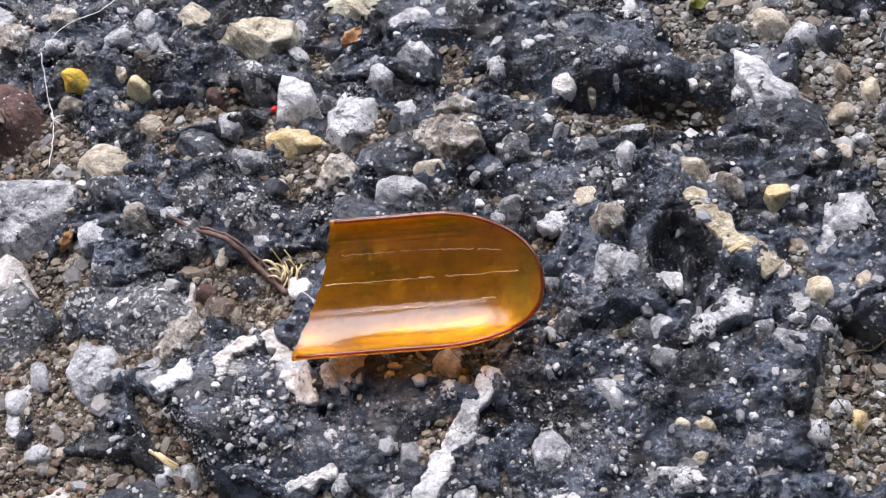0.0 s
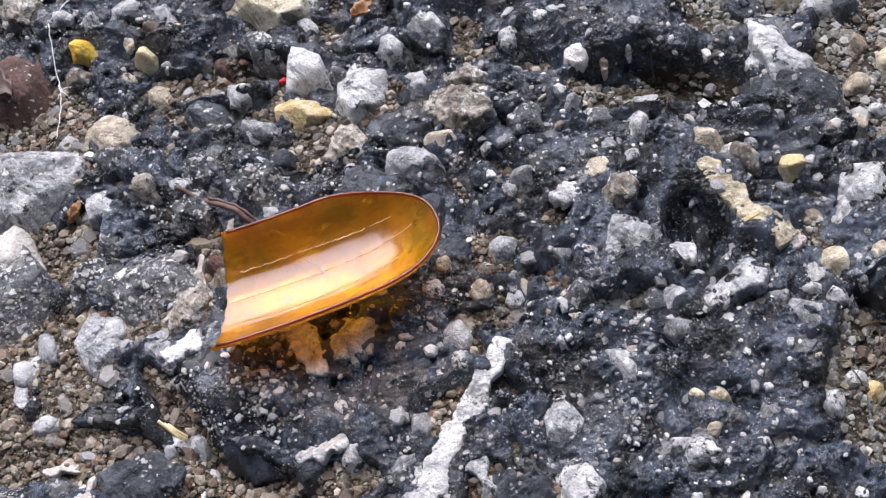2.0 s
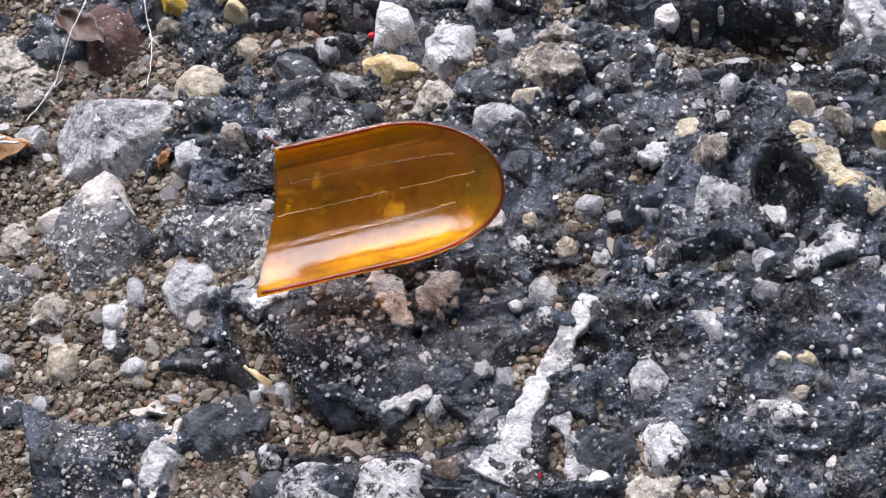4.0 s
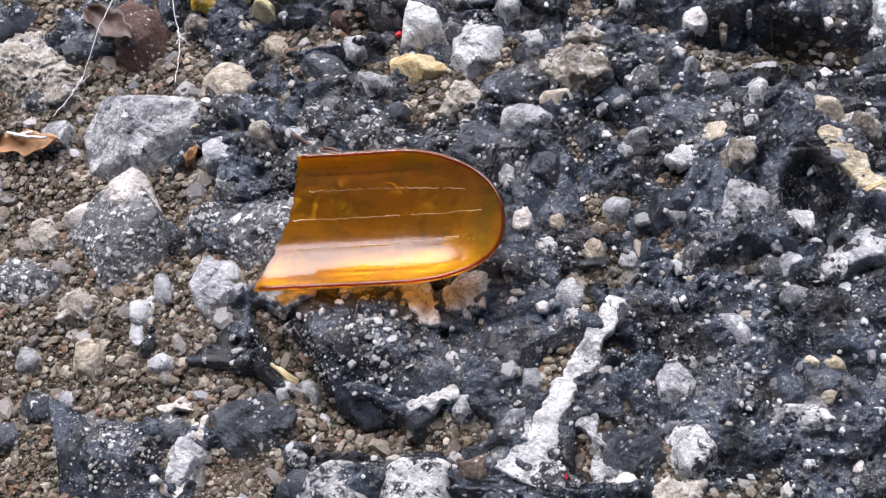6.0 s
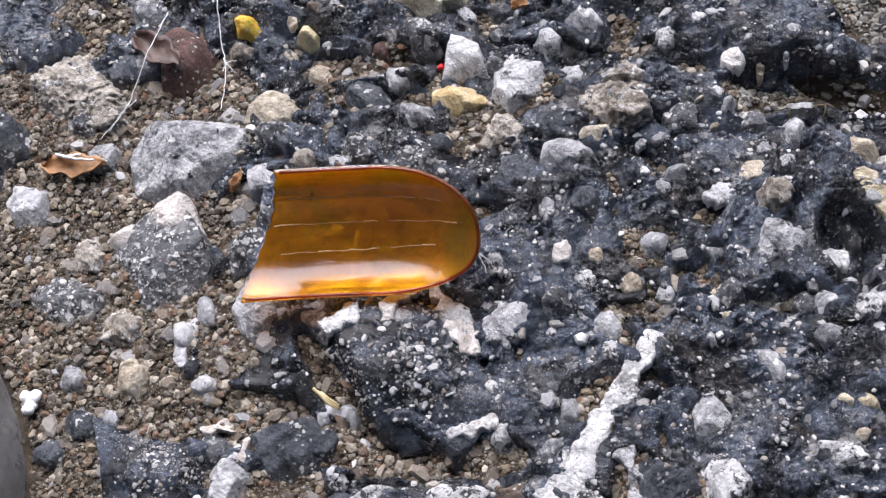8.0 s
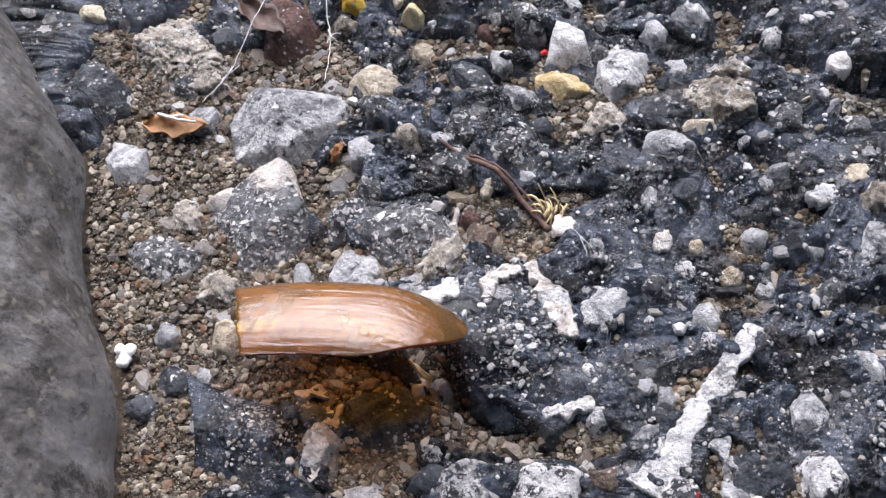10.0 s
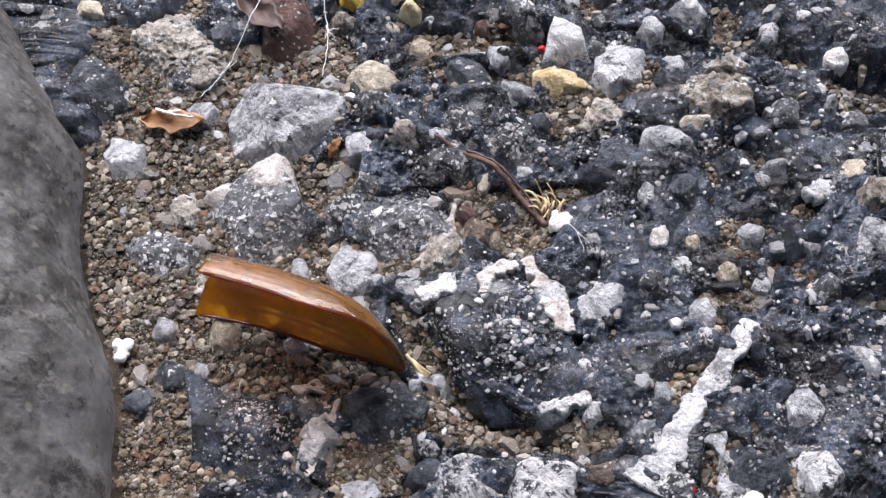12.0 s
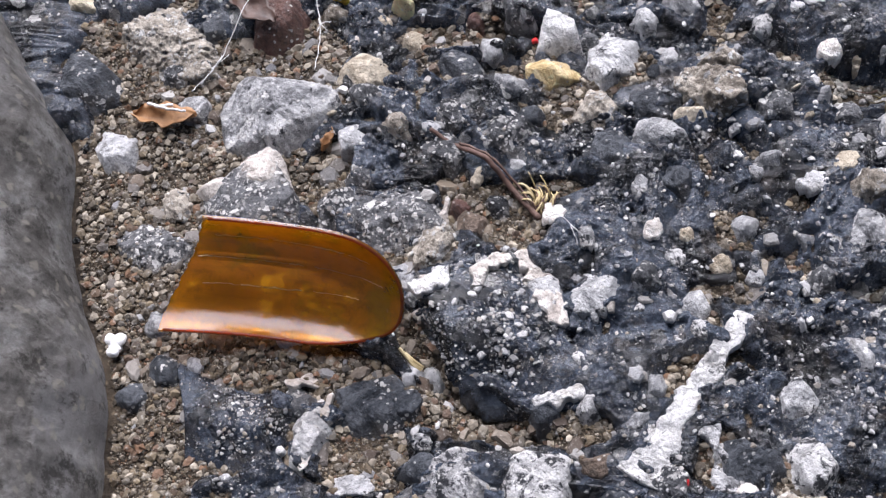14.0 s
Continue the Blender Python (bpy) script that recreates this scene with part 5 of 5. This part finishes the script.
stone('limestone', -51.6, 75.0, 1.8, (-150, 1.8), (-80, 1.4), (-10, 1.7), (60, 1.6), (120, 1.5))
stone('chalk', -41.9, 69.9, 1.5, (-150, 0.9), (-80, 0.8), (-10, 1.0), (60, 0.9), (130, 0.8))
stone('crumbly', -42.6, 64.2, 1.5, (-150, 0.9), (-80, 0.8), (-10, 1.2), (60, 0.9), (130, 0.8))
stone('limestone', -52.4, 69.3, 1.7, (-150, 1.3), (-80, 1.5), (-10, 1.2), (60, 1.4), (130, 1.2))
vein('white', (-4.9, 36.7, 0.88), (-5.9, 34.8, 1.02), (-6.9, 33.2, 0.93), (-7.9, 31.6, 0.98), (-8.9, 29.9, 1.07), (-10.0, 27.7, 1.21), (-11.2, 25.3, 1.35), (-12.4, 22.9, 1.4), high=0.35, seed=3)
vein('cream', (10.6, 51.0, 0.7), (11.9, 49.3, 0.98), (13.6, 46.8, 1.07), (15.4, 45.2, 1.16), (16.9, 43.8, 0.93), high=0.3, seed=4)
vein('limestone', (-7.5, 28.0, 0.79), (-6.8, 26.3, 0.7), (-6.2, 24.2, 0.79), (-6.0, 22.5, 0.84), high=0.25, seed=5)
vein('pale', (-29.5, 46.0, 0.33), (-29.6, 43.0, 0.51), (-30.0, 40.3, 0.51), (-30.4, 37.7, 0.42), high=0.25, seed=6)
vein('pale', (-36.0, 27.7, 0.23), (-36.1, 25.8, 0.37), (-36.5, 24.0, 0.42), (-37.0, 20.8, 0.33), high=0.2, seed=7)
vein('pale', (-39.8, 27.9, 0.33), (-38.3, 28.3, 0.6), (-36.3, 28.4, 0.51), high=0.2, seed=8)
vein('quartz', (-42.2, 33.0, 0.37), (-42.8, 35.5, 0.6), (-42.3, 37.2, 0.6), (-40.7, 38.5, 0.6), (-40.0, 37.8, 0.47), high=0.25, seed=9)
vein('chalk', (6.5, 71.3, 0.6), (7.5, 70.6, 0.84), (7.8, 69.3, 0.47), high=0.15, seed=10)
vein('chalk', (-26.3, 40.4, 0.23), (-25.7, 39.4, 0.42), (-25.8, 37.5, 0.37), (-26.0, 36.1, 0.23), high=0.15, seed=11)


# ---- scattered chips, pebbles and grit ----
ICO = ball(1)
EIGHT = (np.array([(1, 0, 0), (-1, 0, 0), (0, 1, 0), (0, -1, 0), (0, 0, 1), (0, 0, -1)], dtype=float), [(0, 2, 4), (2, 1, 4), (1, 3, 4), (3, 0, 4), (2, 0, 5), (1, 2, 5), (3, 1, 5), (0, 3, 5)])


def grains(name, count, low, high, on_soil, material, seed, label, area=(-80, 38, 10, 92), flat=0.7, sink=0.25, shape=None):
    """Many small angular grains in one mesh, on the earth or on the bitumen."""
    rng = np.random.default_rng(seed)
    x = rng.uniform(area[0], area[1], count * 12)
    y = rng.uniform(area[2], area[3], count * 12)
    keep = x > kerb_line(y) + 0.5
    x, y = x[keep], y[keep]
    t, s = look_up(TAR_GRID, x, y), look_up(SOIL_GRID, x, y)
    keep = (t < s + 0.12) if on_soil else (t > s + 0.15) & (fbm(x / 4, y / 4, 44, 3) > rng.uniform(-0.7, 0.6, len(x)))
    x, y, z = x[keep][:count], y[keep][:count], np.maximum(t, s)[keep][:count]
    n = len(x)
    size = low * (high / low) ** (rng.random(n) ** 2.0)
    v0, f0 = shape or ICO
    v0 = v0[None] * rng.uniform(0.6, 1.25, (n, len(v0), 1))
    turn = rng.uniform(0, math.tau, n)
    c, s = np.cos(turn)[:, None], np.sin(turn)[:, None]
    long = rng.uniform(0.65, 1.0, n)[:, None]
    vx, vy, vz = v0[:, :, 0], v0[:, :, 1] * long, v0[:, :, 2] * flat * rng.uniform(0.7, 1.1, n)[:, None]
    tip = rng.uniform(-0.35, 0.35, n)[:, None]
    vz = vz + tip * vx
    px, py = vx * c - vy * s, vx * s + vy * c
    r = size[:, None] / 2
    verts = np.stack((x[:, None] + px * r, y[:, None] + py * r, z[:, None] + vz * r + sink * r), -1).reshape(-1, 3) * MM
    faces = (np.array(f0)[None] + (np.arange(n) * v0.shape[1])[:, None, None]).reshape(-1, 3)
    ob = mesh_object(name, verts, faces, material, smooth=False)
    return tagged(ob, label, name.replace("_", " "), kind="stuff")


grains("grit", 21000, 0.16, 1.1, True, GRIT, 11, "loose brown and beige grit on the earth", area=(-72, 2, 12, 86))
grains("sand", 42000, 0.12, 0.42, True, GRIT, 13, "fine brown sand between the grit", area=(-72, 2, 14, 80), sink=0.4, shape=EIGHT)
grains("gravel", 5000, 0.2, 1.2, True, GRAVEL, 14, "loose grey and olive gravel in the hollows of the asphalt", area=(2, 38, 12, 86))
grains("chippings", 17000, 0.07, 0.6, False, SPECKS, 12, "small pale mineral chippings stuck in the bitumen", flat=0.5, sink=0.1)


def scatter(name, meshes, count, low, high, on_soil, seed):
    """Single chips, each set where it lies on the road."""
    rng = random.Random(seed)
    xs = np.array([rng.uniform(-60, 28) for _ in range(count * 8)])
    ys = np.array([rng.uniform(20, 76) for _ in range(count * 8)])
    t, s = look_up(TAR_GRID, xs, ys), look_up(SOIL_GRID, xs, ys)
    keep = ((t < s + 0.1) == on_soil) & (xs > kerb_line(ys) + 1)
    for x, y, z in list(zip(xs[keep], ys[keep], np.maximum(t, s)[keep]))[:count]:
        size = low * (high / low) ** (rng.random() ** 1.6) / 2
        ob = new(name, meshes[rng.randrange(len(meshes))])
        ob.parent = soil if on_soil else asphalt
        ob.matrix_basis = pose(x * MM, y * MM, (z + 0.05 * size) * MM, rng.uniform(-16, 16), rng.uniform(-16, 16), rng.uniform(0, 360)) @ Matrix.Diagonal((size, size * rng.uniform(0.6, 1), size * rng.uniform(0.6, 1.1), 1))


def aggregate(count, seed):
    """Broken stones of the road's own mix, sunk flush in the bitumen."""
    rng = random.Random(seed)
    kinds = ("limestone", "slate", "speckled", "slate", "slate", "speckled", "crumbly", "speckled")
    taken = [(o.location.x / MM, o.location.y / MM) for o in scene.objects if o.name.startswith("stone")]
    while count:
        x, y, r = rng.uniform(-58, 30), rng.uniform(18, 80), rng.uniform(0.9, 2.1)
        if x < kerb_line(np.array([y]))[0] + 2 or min(math.hypot(x - a, y - b) for a, b in taken) < 1.5 + r:
            continue
        sides = [(k * 52 + rng.uniform(-16, 16), r * rng.uniform(0.7, 1.25)) for k in range(7)]
        stone(kinds[rng.randrange(8)], round(x, 1), round(y, 1), rng.uniform(1.0, 1.6), *sides)
        taken.append((x, y))
        count -= 1


def flush_stones(count, seed):
    """Worn stones level with the bitumen that holds them: flat ragged faces."""
    rng = random.Random(seed)
    kinds = ("limestone", "quartz", "chalk", "limestone", "white", "limestone", "quartz", "sandstone", "chalk", "pale")
    taken = [(o.location.x / MM, o.location.y / MM) for o in scene.objects if o.name.startswith("stone")]
    while count:
        x, y, r = rng.uniform(-48, 30), rng.uniform(18, 80), 0.35 * 4.0 ** (rng.random() ** 1.5)
        here = np.array([x]), np.array([y])
        if x < kerb_line(here[1])[0] + 2 or look_up(TAR_GRID, *here)[0] < look_up(SOIL_GRID, *here)[0] + 0.3 or min(math.hypot(x - a, y - b) for a, b in taken) < 1.3 + r:
            continue
        n, rings = 22, (0.0, 0.4, 0.72, 0.92, 1.02)
        turn, squash, phase = rng.uniform(0, math.tau), rng.uniform(0.5, 1.0), rng.uniform(0, 90)
        a = np.arange(n) * math.tau / n
        edge = r * (1 + 0.2 * fbm(2.2 * np.cos(a) / 1.3 + phase, 2.2 * np.sin(a) / 1.3, seed, 3, 0.6))
        u = np.array(rings)[:, None] * (edge * np.cos(a))[None]
        v = np.array(rings)[:, None] * (edge * np.sin(a))[None] * squash
        px, py = u * math.cos(turn) - v * math.sin(turn), u * math.sin(turn) + v * math.cos(turn)
        near = [ground_height(x + px + 0.5 * i, y + py + 0.5 * j) for i in (-1, 0, 1) for j in (-1, 0, 1)]
        high = np.array((0.16, 0.15, 0.12, 0.02, -0.4))[:, None]
        z = 0.4 * np.mean(near, axis=0) + 0.6 * np.max(near, axis=0) + high + 0.07 * fbm((x + px) / 0.5, (y + py) / 0.5, 8, 3)
        base = float(np.median(z[:3]))
        z[:4] = np.clip(z[:4], base - 0.3, base + 0.3)
        verts = np.stack((px, py, z - base), -1).reshape(-1, 3) * MM
        faces = [(i * n + k, (i + 1) * n + k, (i + 1) * n + (k + 1) % n, i * n + (k + 1) % n) for i in range(len(rings) - 1) for k in range(n)]
        ob = mesh_object("stone", verts, faces, STONES[kinds[rng.randrange(10)]], asphalt)
        ob.location = (x * MM, y * MM, base * MM)
        taken.append((x, y))
        count -= 1


aggregate(62, 31)
flush_stones(150, 33)
scatter("chip", CHIPS, 290, 0.4, 1.5, False, 21)
scatter("pebble", PEBBLES, 240, 0.8, 2.3, True, 22)
scatter("chip", CHIPS, 190, 0.5, 1.7, True, 23)


# ---- what moves ----
def motions():
    """The shell slides and rocks in the wind, rolls over towards the viewer and back; mm and degrees."""
    rows = [
        (0, -9.9, 43.1, 2.9, 2, 27, -3),
        (0.5, -11.2, 43.1, 2.9, 7, 28, -2),
        (1, -13.3, 41.0, 2.7, 7, 23, -3),
        (1.5, -15.1, 41.3, 2.4, 9, 12, -6),
        (2, -18.4, 42.3, 1.8, 23, -4, 2),
        (2.5, -19.7, 43.0, 2.2, 33, 14, -2),
        (3, -19.9, 42.7, 2.2, 21, 14, -2),
        (4.2, -20.6, 42.2, 7.0, 13, 38, -1),
        (4.8, -21.2, 40.6, 8.0, 6, 70, 0),
        (5.3, -21.0, 38.5, 7.8, 0, 86, -3),
        (5.5, -20.7, 42.3, 2.6, -2, 19, -5),
        (6, -22.3, 42.3, 2.8, 3, 25, -3),
        (6.5, -24.2, 42.7, 2.2, 4, 13, -3),
        (7, -26.1, 43.0, 2.7, 4, 23, -4),
        (7.5, -27.1, 43.1, 4.0, -7, 48, -2),
        (8, -27.5, 44.0, 3.6, 4, 41, -3),
        (8.5, -27.7, 43.5, 3.7, 5, 43, -2),
        (8.7, -30.1, 44.5, 4.2, 15, 53, -1),
        (9.4, -33.6, 39.0, 8.4, 6, 92, -1),
        (10.8, -37.9, 29.4, 5.5, -4, 183, 1),
        (11, -37.7, 30.2, 6.0, -5, 173, -2),
        (11.2, -37.1, 32.6, 7.0, -2, 142, -4),
        (11.3, -37.0, 39.8, 4.4, -1, 55, -2),
        (11.5, -38.5, 39.5, 4.1, -3, 75, 3),
        (11.7, -38.2, 36.0, 5.1, -9, 90, 0),
        (12, -38.3, 33.8, 5.4, -14, 97, -1),
        (12.5, -38.3, 33.3, 5.6, -12, 99, -3),
        (13, -38.9, 35.3, 4.0, -18, 73, 8),
        (13.5, -39.2, 35.8, 3.5, -9, 65, 5),
        (14, -39.9, 36.2, 2.9, -8, 56, 9),
    ]
    walk(shell, [(t, pose(x * MM, y * MM, z * MM, 0, 0, turn) @ pose(0, 0, 0, tilt, 0, 0) @ pose(0, 0, 0, 0, lean, 0)) for t, x, y, z, turn, tilt, lean in rows])


motions()
